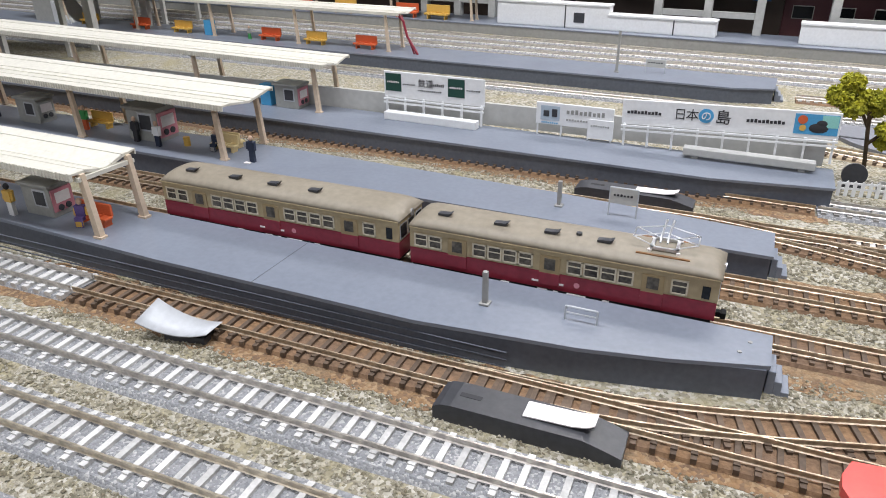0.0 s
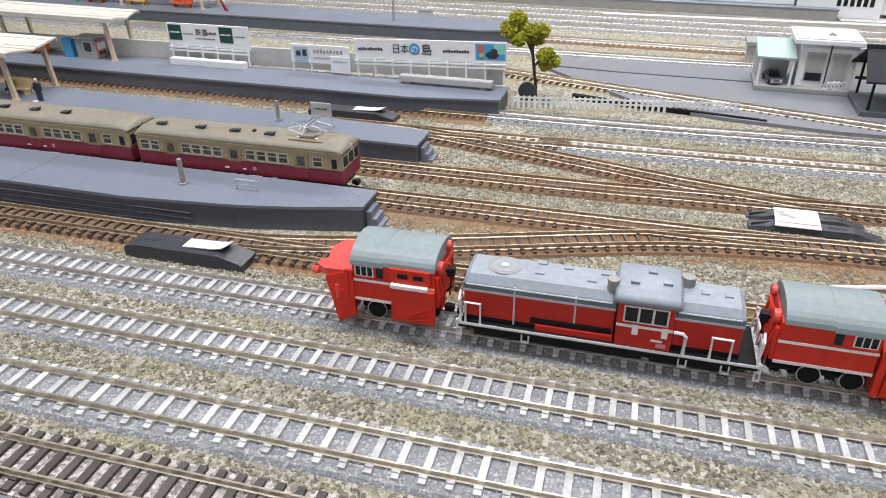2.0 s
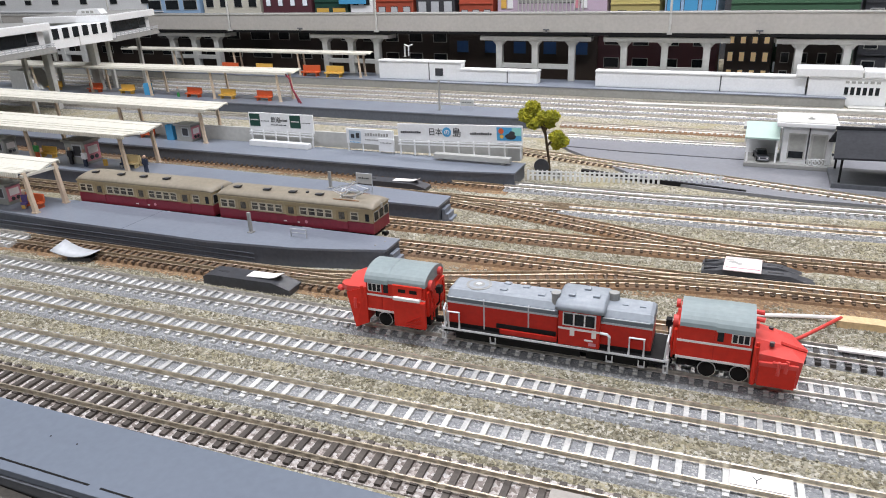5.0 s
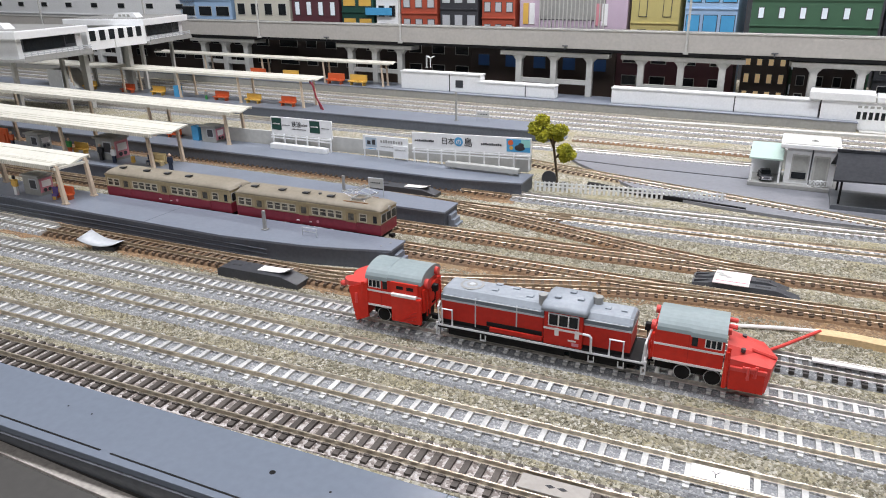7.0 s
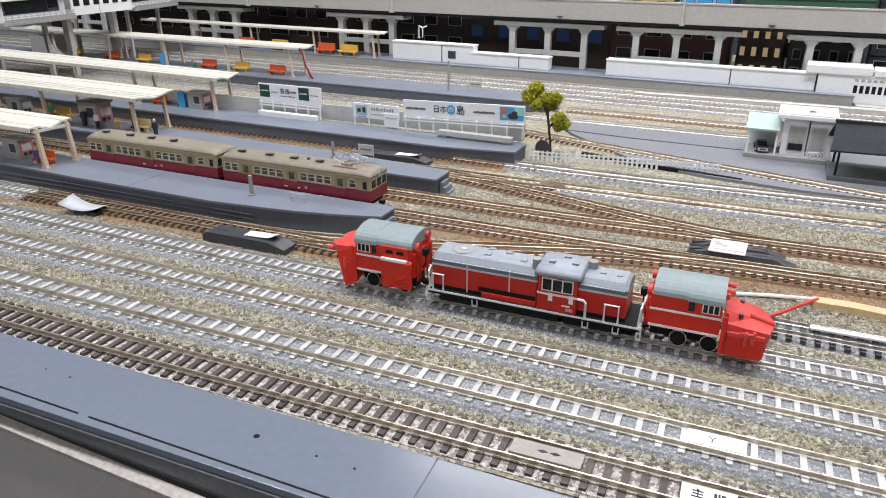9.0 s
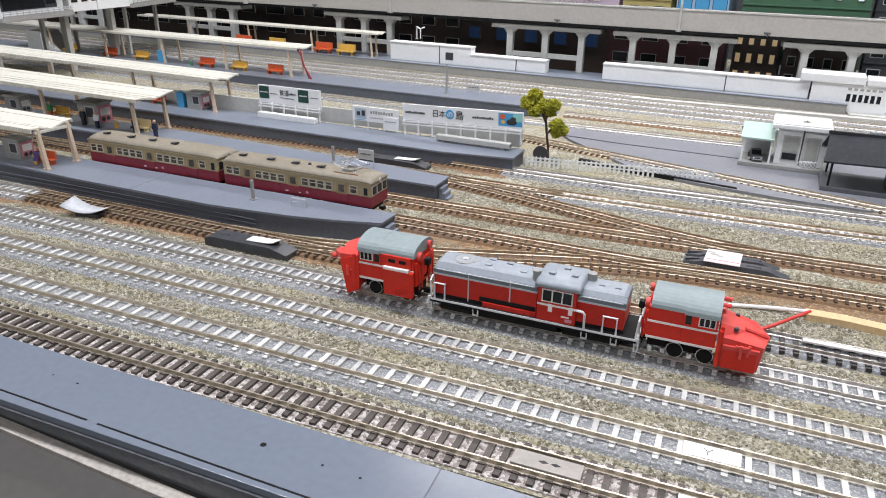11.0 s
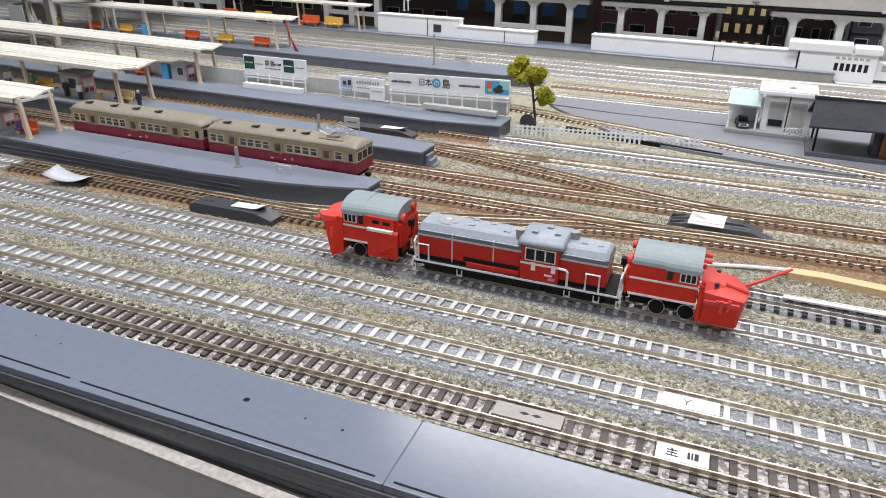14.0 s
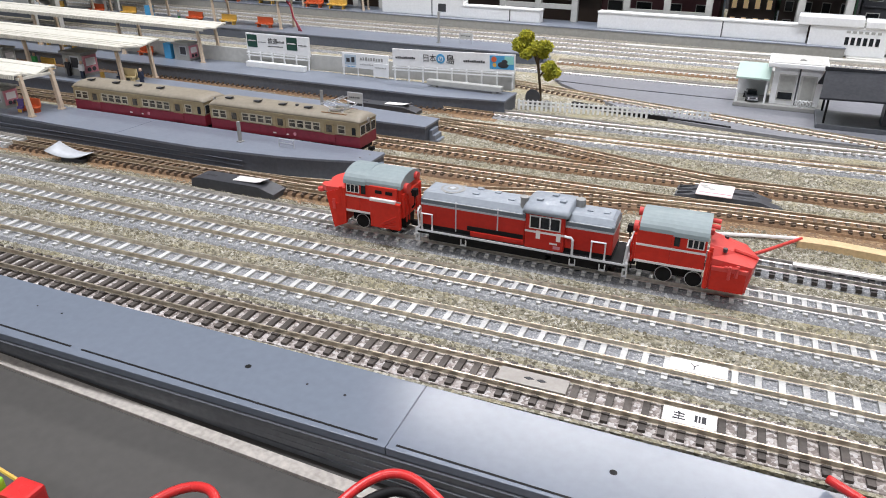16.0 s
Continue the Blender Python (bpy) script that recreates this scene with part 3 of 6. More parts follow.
canopy("cream ribbed model platform canopy on beige pillars", -700, -130, 279, 307, 36.5, 12, (-128, -205, -290, -380))
canopy("cream ribbed model platform canopy on beige pillars", -800, -139, 368, 407, 39, 12, (-145, -230, -320, -420))
canopy("cream ribbed model platform canopy on beige pillars", -900, -146, 465, 496, 40.5, 12, (-153, -235, -330, -430))
canopy("long cream model platform canopy over the far platform", -640, -200, 685, 722, 46, 12, (-212, -300, -390, -480, -570), False)
canopy("far cream model platform canopy below the elevated deck", -640, -209, 925, 950, 47, 12, (-222, -320, -430, -540), False)


# ---- the two-car train ----
def arch(half, z0, rise, n=10, power=2.4):
    """Points of a rounded roof across, from one eave to the other."""
    return [(half * math.cos(math.pi * k / n), z0 + rise * math.sin(math.pi * k / n) ** (2 / power)) for k in range(n + 1)]


def window_mesh(w, h, proud=0.25):
    s = Shape()
    e = 0.5
    for a in ((-w / 2, w / 2, 0, e), (-w / 2, w / 2, h - e, h), (-w / 2, -w / 2 + e, 0, h), (w / 2 - e, w / 2, 0, h), (-w / 2, w / 2, h * 0.55, h * 0.55 + 0.3)):
        s.box(a[0], a[1], -proud, 0.05, a[2], a[3])
    return s.mesh("window", CAR_FRAME), Shape().box(-w / 2 + 0.2, w / 2 - 0.2, -0.1, 0.04, 0.2, h - 0.2).mesh("pane", CAR_GLASS)


WIN = window_mesh(4.75, 4.7)
DOOR = Shape().box(-3.2, 3.2, -0.28, 0.05, 0, 9.8, 0.12).mesh("door", CAR_DOOR)
DOOR_LOW = Shape().box(-3.2, 3.2, -0.34, 0.05, 0, 4.2, 0.1).mesh("door_lower_panel", CAR_RED)
DOOR_WIN = Shape().box(-1.7, 1.7, -0.42, 0.05, 5.4, 9.2, 0.1).mesh("door_window", CAR_GLASS)
CAR_WHEEL = Shape().disc((0, -4.9, 0), 2.7, 1.0, "y", 18).disc((0, 3.9, 0), 2.7, 1.0, "y", 18).disc((0, -4, 0), 0.6, 8, "y", 8).mesh("wheel", BLACK)


def rail_car(label, x0, length, motor):
    cx = x0 + length / 2
    th = thing("rail_car", label, "train car", cx - 2.6, 320, 0, group="two-car train")
    h, w = length / 2, 9.0
    part("lower_body", Shape().box(-h, h, -w, w, 11.4, 17.2, 0.3), CAR_RED, th, "crimson lower body")
    upper = part("upper_body", Shape().box(-h, h, -w, w, 17.2, 24.7, 0.3), CAR_CREAM, th, "ochre upper body")
    rings = []
    for x, k in ((-h - 0.3, 0.35), (-h + 0.8, 0.72), (-h + 3, 0.95), (-h + 7, 1.0), (h - 8, 1.0), (h - 4, 0.93), (h - 1.5, 0.72), (h + 0.5, 0.32)):
        rings.append([(x, y, z) for y, z in arch(w + 0.35, 24.4, 3.7 * k)])
    part("roof", Shape().loft(rings), CAR_ROOF, th, "dusty grey-brown roof", smooth=True)
    for e in (-1, 1):
        part("rain_gutter", Shape().box(-h, h, e * (w + 0.25) - 0.2, e * (w + 0.25) + 0.2, 24.2, 24.6), CAR_CREAM, th)
    part("underframe", Shape().box(-h + 2, h - 2, -7.5, 7.5, 8.6, 11.4), BLACK, th)
    for a, b in ((-18, -4), (2, 14), (18, 24)):
        part("equipment_box", Shape().box(a, b, -8.2, -4, 6.8, 10.8, 0.3), CHARCOAL, th)
    for bx in (-h + 17, h - 17):
        bogie = part("bogie", Shape().box(bx - 9, bx + 9, -6.4, -5.6, 6.6, 9.2, 0.3).box(bx - 9, bx + 9, 5.6, 6.4, 6.6, 9.2, 0.3).box(bx - 2, bx + 2, -6, 6, 7, 9), BLACK, th)
        for d in (-5.5, 5.5):
            share("wheel", CAR_WHEEL, bogie, pose((bx + d) * MM, 0, 8.3 * MM))
    for e in (-1, 1):
        part("coupler", Shape().box(e * h, e * (h + 2.2), -0.8, 0.8, 8.4, 10.0).box(e * (h + 1.4), e * (h + 3.0), -1.5, 1.5, 8.2, 10.2, 0.3), BLACK, th)
    wins = (-18.1, -13.1, 2.0, 7.0, 12.0, 17.0, 32.2, 37.2, 42.2, 47.2, 62.3)
    doors = (-5.5, 24.7, 55.0)
    f = length / 95.0
    for side, turn in ((-1, 0), (1, 180)):
        for k in wins:
            x = (k + 22.2) * f - h
            o = share("window", WIN[0], upper, pose(x * MM, side * w * MM, 17.9 * MM, 0, 0, turn))
            share("pane", WIN[1], o, Matrix())
        for k in doors:
            x = (k + 22.2) * f - h
            m = pose(x * MM, side * w * MM, 12.8 * MM, 0, 0, turn)
            d = share("door", DOOR, th, m)
            share("door_lower_panel", DOOR_LOW, d, Matrix())
            share("door_window", DOOR_WIN, d, Matrix())
        cab = (69.5 + 22.2) * f - h
        part("cab_window", Shape().box(cab - 1.1, cab + 1.1, side * w - 0.2, side * w + 0.2, 18.1, 22.0, 0.1), GLASS, th)
    for y in (-5.6, 0, 5.6):
        part("front_window", Shape().box(h - 0.1, h + 0.25, y - 2.1, y + 2.1, 18.2, 22.6, 0.15), GLASS, th)
        part("front_window_frame", Shape().box(h - 0.1, h + 0.15, y - 2.5, y + 2.5, 17.8, 23.0, 0.15), SILVER, th)
    part("headlight", Shape().disc((h - 0.4, 0, 24.6), 1.2, 1.2, "x", 12), SILVER, th)
    for k in (0.11, 0.31, 0.48, 0.65):
        x = k * length - h
        part("roof_vent", Shape().prism([(x - 2.2, 28.0), (x + 1.6, 28.0), (x + 2.6, 29.3), (x + 1.4, 28.8), (x - 2.2, 28.6)], "y", -4.6, -2.4).box(x - 1.0, x + 1.0, -4.2, -2.8, 26.6, 28.1), CHARCOAL, th, "dark scoop vent")
    part("skirt_line", Shape().box(-h + 1, h - 1, -w - 0.05, -w + 0.6, 10.7, 11.5), BLACK, th)
    for n, (a, b) in enumerate(((-16, -13.2), (-4, -1), (1, 2.4), (5, 11), (16, 18))):
        part("underframe_mark", Shape().box(a, b, -w - 0.2, -w, 10.8, 11.3), PAPER, th, "small white lettering bars")
    part("end_cap", Shape().ball((h - 2.2, 0, 26.0), 1.9, 5.0, 0.9), CAR_ROOF, th, "low rounded bulge at the roof end", smooth=True)
    for n in range(2):
        part("floor_mark", Shape().box(-6 + 6 * n, -2 + 6 * n, -w - 0.12, -w, 13.4, 14.0), PAPER, th, "white lettering as small bars")
    part("round_badge", Shape().disc((8, -w - 0.1, 14.4), 0.9, 0.15, "y", 12), PINK, th)
    if motor:
        x = 56.5 + 22.2 - h
        part("small_vent", Shape().disc((31.5 + 22.2 - h, -2, 26.8), 0.9, 2.0, "z", 10), CHARCOAL, th)
        board = part("roof_board", Shape().box(x - 7.5, x + 7.5, -6.2, -5.4, 27.0, 27.6).box(x - 7.5, x + 7.5, 5.4, 6.2, 27.0, 27.6), BROWN, th)
        pan = part("pantograph", Shape().box(x - 4, x + 4, -4, -3, 28.2, 29.0).box(x - 4, x + 4, 3, 4, 28.2, 29.0).box(x - 4, x - 3, -4, 4, 28.2, 29.0).box(x + 3, x + 4, -4, 4, 28.2, 29.0), SILVER, th, "folded silver wire pantograph")
        for y in (-3.6, 3.6):
            part("lower_arm", Shape().tube([(x - 2, y, 28.8), (x - 9.0, y * 0.9, 31.2)], 0.2), SILVER, pan)
            part("lower_arm", Shape().tube([(x + 2, y, 28.8), (x + 9.0, y * 0.9, 31.2)], 0.2), SILVER, pan)
            part("upper_arm", Shape().tube([(x - 9.0, y * 0.9, 31.2), (x, y * 0.7, 33.4)], 0.18), SILVER, pan)
            part("upper_arm", Shape().tube([(x + 9.0, y * 0.9, 31.2), (x, y * 0.7, 33.4)], 0.18), SILVER, pan)
        for e in (-9, 9):
            part("cross_tube", Shape().tube([(x + e, -3.4, 31.2), (x + e, 3.4, 31.2)], 0.2), SILVER, pan)
        for e in (-1, 1):
            part("contact_strip", Shape().tube([(x + e, -8, 32.6), (x + e, -6, 33.7), (x + e, 6, 33.7), (x + e, 8, 32.6)], 0.32), SILVER, pan)
        for y in (-4, 4):
            for e in (-4, 4):
                part("insulator", Shape().disc((x + e, y, 27.4), 0.6, 0.9, "z", 8), PAPER, pan)
    return th


rail_car("ochre and crimson model railcar trailer with grey roof", -122.5, 96.5, False)
rail_car("ochre and crimson model railcar with silver pantograph", -22.2, 95.2, True)


# ---- the snow plough train ----
def wheel_mesh(r):
    return Shape().disc((0, -5.2, 0), r, 1.0, "y", 20).disc((0, 4.2, 0), r, 1.0, "y", 20).disc((0, -4.3, 0), 0.7, 8.6, "y", 8).mesh("wheel", BLACK), Shape().disc((0, -5.45, 0), r * 1.02, 0.3, "y", 20).disc((0, -5.55, 0), r * 0.3, 0.2, "y", 10).mesh("tyre", SILVER), Shape().disc((0, -5.6, 0), r * 0.93, 0.25, "y", 20).mesh("wheel_face", BLACK)


WHEEL = wheel_mesh(3.0)


def wheels(parent, xs, ox):
    for x in xs:
        o = share("wheel", WHEEL[0], parent, pose((x - ox) * MM, 0, 8.5 * MM))
        share("tyre", WHEEL[1], o, Matrix())
        share("wheel_face", WHEEL[2], o, Matrix())


def hood(ox, x0, x1, half, z0, z1, ztop):
    c = 2.2
    def ring(x, k):
        return [(x, -half * k, z1), (x, -half * k + 0.4, z1 + 1.6), (x, -half * k + c, ztop - 0.5), (x, -half * k + c + 1, ztop), (x, half * k - c - 1, ztop), (x, half * k - c, ztop - 0.5), (x, half * k - 0.4, z1 + 1.6), (x, half * k, z1)]
    return Shape(ox, 0, 0).box(x0, x1, -half, half, z0, z1, 0.5), Shape(ox, 0, 0).loft([[(x, y, min(z, ztop - d)) for x, y, z in ring(a, k)] for a, k, d in ((x0, 0.96, 0.9), (x0 + 1.2, 1.0, 0), (x1 - 1.2, 1.0, 0), (x1, 0.96, 0.9))])


def locomotive():
    ox = 178.5
    th = thing("diesel_locomotive", "red and grey centre-cab model diesel locomotive between two ploughs", "locomotive", ox, 232, 0, group="snow plough train")
    S = lambda: Shape(ox, 0, 0)
    part("frame", S().box(138, 219.5, -9.2, 9.2, 9.6, 11.6, 0.25), BLACK, th)
    part("frame_stripe", S().box(138, 219.5, -9.45, -9.2, 10.7, 11.5).box(138, 219.5, 9.2, 9.45, 10.7, 11.5), RAIL_WHITE, th, "light grey frame stripe")
    part("underfloor", S().box(168, 190, -7.6, 7.6, 6.4, 9.7, 0.5).box(142, 168, -4.5, 4.5, 7, 9.7).box(190, 214, -4.5, 4.5, 7, 9.7), BLACK, th)
    for a, b in ((142, 169), (192, 213.5)):
        part("bogie_side", S().box(a, b, -7.3, -6.5, 6.2, 9.7, 0.3).box(a, b, 6.5, 7.3, 6.2, 9.7, 0.3), BLACK, th)
    red1, top1 = hood(ox, 139.2, 181.5, 7.6, 11.6, 22.2, 26.6)
    part("long_hood", red1, DEEP_RED, th, "deep red long hood side")
    lid = part("long_hood_top", top1, BLUE_GREY, th, "blue-grey hood top")
    red2, top2 = hood(ox, 196.5, 214.2, 7.6, 11.6, 22.2, 26.4)
    part("short_hood", red2, DEEP_RED, th, "deep red short hood side")
    lid2 = part("short_hood_top", top2, BLUE_GREY, th, "blue-grey hood top")
    for a, b in ((139.0, 181.5), (196.5, 214.4)):
        part("hood_band", S().box(a, b, -7.75, 7.75, 21.4, 22.1), LIGHT_GREY, th)
        part("slate_band", S().box(a, b, -7.7, 7.7, 22.1, 24.0, 0.15), SLATE, th, "slate grey band under the hood top")
        # black strip paints the shade of the walkway gap below the hood
        part("gap_strip", S().box(a, b, -7.72, 7.72, 11.6, 13.2), BLACK, th, "black strip standing in for the shaded walkway gap")
        part("hand_rail", S().tube([(a + 1, -8.1, 24.0), (b - 1, -8.1, 24.0)], 0.22), LIGHT_GREY, th)
    for x in (153.5, 170.5):
        part("seam_strip", S().box(x, x + 0.5, -7.75, -7.4, 12, 24.4), LIGHT_GREY, th)
    part("louvre_board", S().box(158.5, 181, -8.0, -7.4, 13.6, 15.4, 0.2), BLACK, th, "black louvre board")
    part("lower_locker", S().box(160, 181.5, -8.6, -7.4, 11.6, 13.6, 0.2), DEEP_RED, th)
    fan = part("fan_grille", S().disc((149.5, 0, 26.5), 4.9, 0.25, "z", 28), CONCRETE, lid)
    part("fan_hub", S().disc((149.5, 0, 26.7), 1.2, 0.3, "z", 14), LIGHT_GREY, lid)
    for k in range(2):
        part("fan_ring", S().disc((149.5, 0, 26.75 + 0.01 * k), 3.8 - 1.5 * k, 0.06, "z", 28), (BLUE_GREY, CONCRETE)[k], lid)
    for x, y in ((158.5, -2.5), (166, 2), (173, -3), (176.5, 1.5), (158.5, 3.0)):
        part("hatch", S().box(x, x + 2.6, y, y + 2.0, 26.5, 27.0, 0.15), BLUE_GREY, lid)
    for x in (203, 209):
        part("hatch", S().box(x, x + 2.2, -1.5, 0.6, 26.3, 26.8, 0.15), BLUE_GREY, lid2)
    cab = part("cab", S().box(182, 196.8, -9.2, 9.2, 11.6, 25.6, 0.4), DEEP_RED, th, "deep red cab")
    roof = [[(x, y, z) for y, z in arch(9.7 * k, 25.4, 3.6 * r, 10, 3.2)] for x, k, r in ((180.8, 0.97, 0.75), (181.8, 1, 1), (197.2, 1, 1), (198.2, 0.97, 0.75))]
    part("cab_roof", S().loft(roof), BLUE_GREY, th, "blue-grey cab roof", smooth=True)
    for x, y in ((184.5, -4.5), (193.0, -3.5), (189, 1.5)):
        part("roof_box", S().box(x, x + 2.4, y, y + 2.0, 28.7, 29.6, 0.2), BLUE_GREY, th)
    for sgn in (-1, 1):
        yy = sgn * 9.2
        fr = part("cab_window_frame", S().box(183.6, 195.4, yy - 0.15, yy + 0.15, 19.6, 24.9, 0.1), SILVER, cab)
        for a in (184.1, 187.9, 191.7):
            part("cab_pane", S().box(a, a + 3.2, yy - 0.25, yy + 0.25, 20.1, 24.4), GLASS, fr)
        part("cab_stripe", S().box(182, 196.8, yy - 0.12, yy + 0.12, 18.0, 18.8), PAPER, cab)
        for a in (186.3, 194.0):
            part("cab_board", S().box(a, a + 1.6, yy - 0.2, yy + 0.2, 15.8, 19.0), PAPER, cab)
        part("number_bar", S().box(191.5, 194.5, yy - 0.16, yy + 0.16, 14.3, 14.9), PAPER, cab)
        part("maker_plate", S().box(193.0, 195.6, yy - 0.18, yy + 0.18, 12.6, 13.8), PINK, cab)
    for x in (181.7, 197.2):
        for y in (-5.2, 5.2):
            part("end_window", S().box(x - 0.4, x + 0.4, y - 2.2, y + 2.2, 22.4, 25.0, 0.1), GLASS, cab)
    part("exhaust", S().disc((180.0, -4.5, 24), 1.5, 5.2, "z", 14), CONCRETE, th)
    part("exhaust_rim", S().disc((180.0, -4.5, 29.2), 1.7, 0.5, "z", 14), CONCRETE, th)
    part("exhaust", S().disc((199.6, 2.5, 25), 1.9, 4.2, "z", 8), CONCRETE, th)
    for x0, x1 in ((140.0, 144.3), (207.0, 212.0)):
        part("side_rail", S().tube([(x0, -9.0, 11.5), (x0, -9.0, 18.2), (x1, -9.0, 18.2), (x1, -9.0, 11.5)], 0.42, 8), RAIL_WHITE, th)
    part("side_rail", S().tube([(197.0, -9.6, 18.6), (199.5, -9.6, 18.4), (200.2, -9.6, 17.6), (200.2, -9.0, 11.5)], 0.5, 8), RAIL_WHITE, th)
    for e, x in ((-1, 138.0), (1, 219.6)):
        for y in (-8.6, 8.6):
            part("end_step", S().box(x - 0.9, x + 0.9, y - 0.6, y + 0.6, 6.2, 6.9).box(x - 0.9, x + 0.9, y - 0.6, y + 0.6, 8.8, 9.4).box(x - 0.9, x - 0.4, y - 0.5, y + 0.5, 6.4, 11.6).box(x + 0.4, x + 0.9, y - 0.5, y + 0.5, 6.4, 11.6), RAIL_WHITE, th)
            part("end_handrail", S().tube([(x - e * 0.5, y, 11.8), (x, y, 18.6), (x + e * 0.2, y * 0.7, 19.8), (x + e * 0.2, y * 0.25, 14)], 0.38, 8), RAIL_WHITE, th)
        part("buffer_beam", S().box(x - 0.6, x + 0.6, -9, 9, 10.2, 11.8, 0.2), RAIL_WHITE, th)
        for y in (-5.5, 0, 5.5):
            part("rail_stanchion", S().tube([(x, y, 11.6), (x, y, 17.4)], 0.3, 6), RAIL_WHITE, th)
        part("end_rail", S().tube([(x, -8.6, 17.4), (x, 8.6, 17.4)], 0.32, 6), RAIL_WHITE, th)
        part("coupler", S().box(min(x, x + e * 2.6), max(x, x + e * 2.6), -1.1, 1.1, 8.0, 10.0, 0.3), BLACK, th)
        for y in (-4, 2.5, 4.5):
            part("brake_hose", S().tube([(x + e * 0.7, y, 10.5), (x + e * 1.6, y, 9.0), (x + e * 1.4, y + 0.4, 7.6)], 0.3), BLACK, th)
    wheels(th, (145.5, 155.5, 165.5, 196.0, 208.5), ox)
    for x in (150.5, 160.5, 202):
        part("axle_guard", S().box(x - 3.2, x + 3.2, -6.6, -5.9, 6.8, 8.8, 0.3), BLACK, th)
    for x in (157.5, 200.5, 211.5):
        part("step_box", S().box(x - 1.2, x + 1.2, -9.2, -8.6, 7.0, 7.6).box(x - 1.2, x - 0.8, -9.2, -8.8, 7.4, 10).box(x + 0.8, x + 1.2, -9.2, -8.8, 7.4, 10), RAIL_WHITE, th)
    return th


def plough(label, x0, x1, e):
    """A plough vehicle; e says to which side its blade points."""
    ox = (x0 + x1) / 2
    th = thing("snow_plough", label, "snow plough", ox, 232, 0, group="snow plough train")
    S = lambda: Shape(ox, 0, 0)
    body = part("body", S().box(x0, x1, -9.2, 9.2, 13.8, 26.4, 0.3), RED, th)
    roof = [[(x, y, z) for y, z in arch(9.5, 26.1, 4.9, 14, 2.3)] for x in (x0 + 0.6, x1 + 0.2)]
    part("roof", S().loft(roof), TEAL_GREY, th, "teal-grey barrel roof", smooth=False)
    cx0, cx1 = (x1 - 11.5, x1 + 0.3) if e > 0 else (x0 - 0.3, x0 + 9.5)
    part("cab_roof_lap", S().loft([[(x, y, z) for y, z in arch(9.75, 25.7, 5.45, 14, 2.3)] for x in (cx0, cx1)]), TEAL_GREY, th)
    part("chassis", S().box(x0 + 0.5, x1 - 0.5, -4.0, 4.0, 8.0, 13.8), BLACK, th)
    for sgn in (-1, 1):
        yy = sgn * 9.2
        part("stripe", S().box(x0, x1, yy - 0.14, yy + 0.14, 20.2, 21.0), PAPER, body)
        part("bottom_stripe", S().box(x0, x1, yy - 0.14, yy + 0.14, 13.7, 14.6), PAPER, body)
        wx = x1 - 6.6 if e > 0 else x0 + 0.8
        fr = part("cab_window_frame", S().box(wx, wx + 5.8, yy - 0.2, yy + 0.2, 22.0, 25.7, 0.1), PAPER, body)
        for k in range(3):
            part("cab_pane", S().box(wx + 0.4 + 1.8 * k, wx + 1.8 + 1.8 * k, yy - 0.3, yy + 0.3, 22.4, 25.3), GLASS, fr)
        dx = wx - 4.4 if e > 0 else wx + 6.6
        part("door_window", S().box(dx, dx + 2.0, yy - 0.2, yy + 0.2, 22.0, 25.5, 0.1), GLASS, body)
        part("door_line", S().box(dx - 1.0, dx - 0.75, yy - 0.1, yy + 0.1, 14.6, 25.8), DEEP_RED, body)
    wheels(th, (x0 + 10.5, x0 + 21.0) if e > 0 else (x0 + 5.5, x1 - 5), ox)
    # blade: a hollow-nosed wedge with wings
    bx = x1 if e > 0 else x0
    f = lambda d: bx + e * d
    s = S()
    n = 1.0 if e > 0 else 0.42
    s.poly([(f(0.8), -9.7, 8.4), (f(0.8), 9.7, 8.4), (f(0.8), 9.6, 20.0), (f(0.8), 6.0, 23.4), (f(0.8), -6.0, 23.4), (f(0.8), -9.7, 20.0),
            (f(14.6 * n), -9.2, 8.4), (f(12.5 * n), 9.4, 8.4), (f(13.0 * n), 9.2, 18.8), (f(17.5 * n), -1.0, 18.8), (f(15.6 * n), -9.0, 18.2), (f(13.4 * n), -2, 8.4), (f(10.5 * n), -3.5, 20.7), (f(10.5 * n), 3.5, 20.7)],
           [(0, 1, 2, 3, 4, 5), (0, 5, 10, 6), (1, 7, 8, 2), (0, 6, 11, 7, 1), (6, 10, 9, 11), (11, 9, 8, 7), (5, 4, 12, 10), (4, 3, 13, 12), (3, 2, 8, 13), (10, 12, 9), (12, 13, 9), (13, 8, 9)])
    blade = part("blade", s, PINK_RED, th, "coral red plough blade")
    part("blade_wing", S().box(min(f(2.6), f(14.0 * n)), max(f(2.6), f(14.0 * n)), -10.4, -9.3, 8.2, 17.0, 0.25), RED, blade)
    part("wing_hinge", S().box(min(f(1.0), f(2.2)), max(f(1.0), f(2.2)), -10.2, -9.2, 8.4, 24, 0.2), RED, blade)
    part("wing_ram", S().tube([(f(11 * n), -10.2, 18.6), (f(10.6 * n), -10.7, 14.4)], 0.6, 8), PINK_RED, blade)
    part("top_rib", S().tube([(f(9.0 * n), -3.4, 21.6), (f(16.8 * n), -2.4, 19.2)], 0.7, 6), PINK_RED, blade)
    for y in (-6, 5):
        part("lamp", S().disc((f(6 * n), y, 21.4), 0.8, 1.3, "z", 10), CHARCOAL, blade)
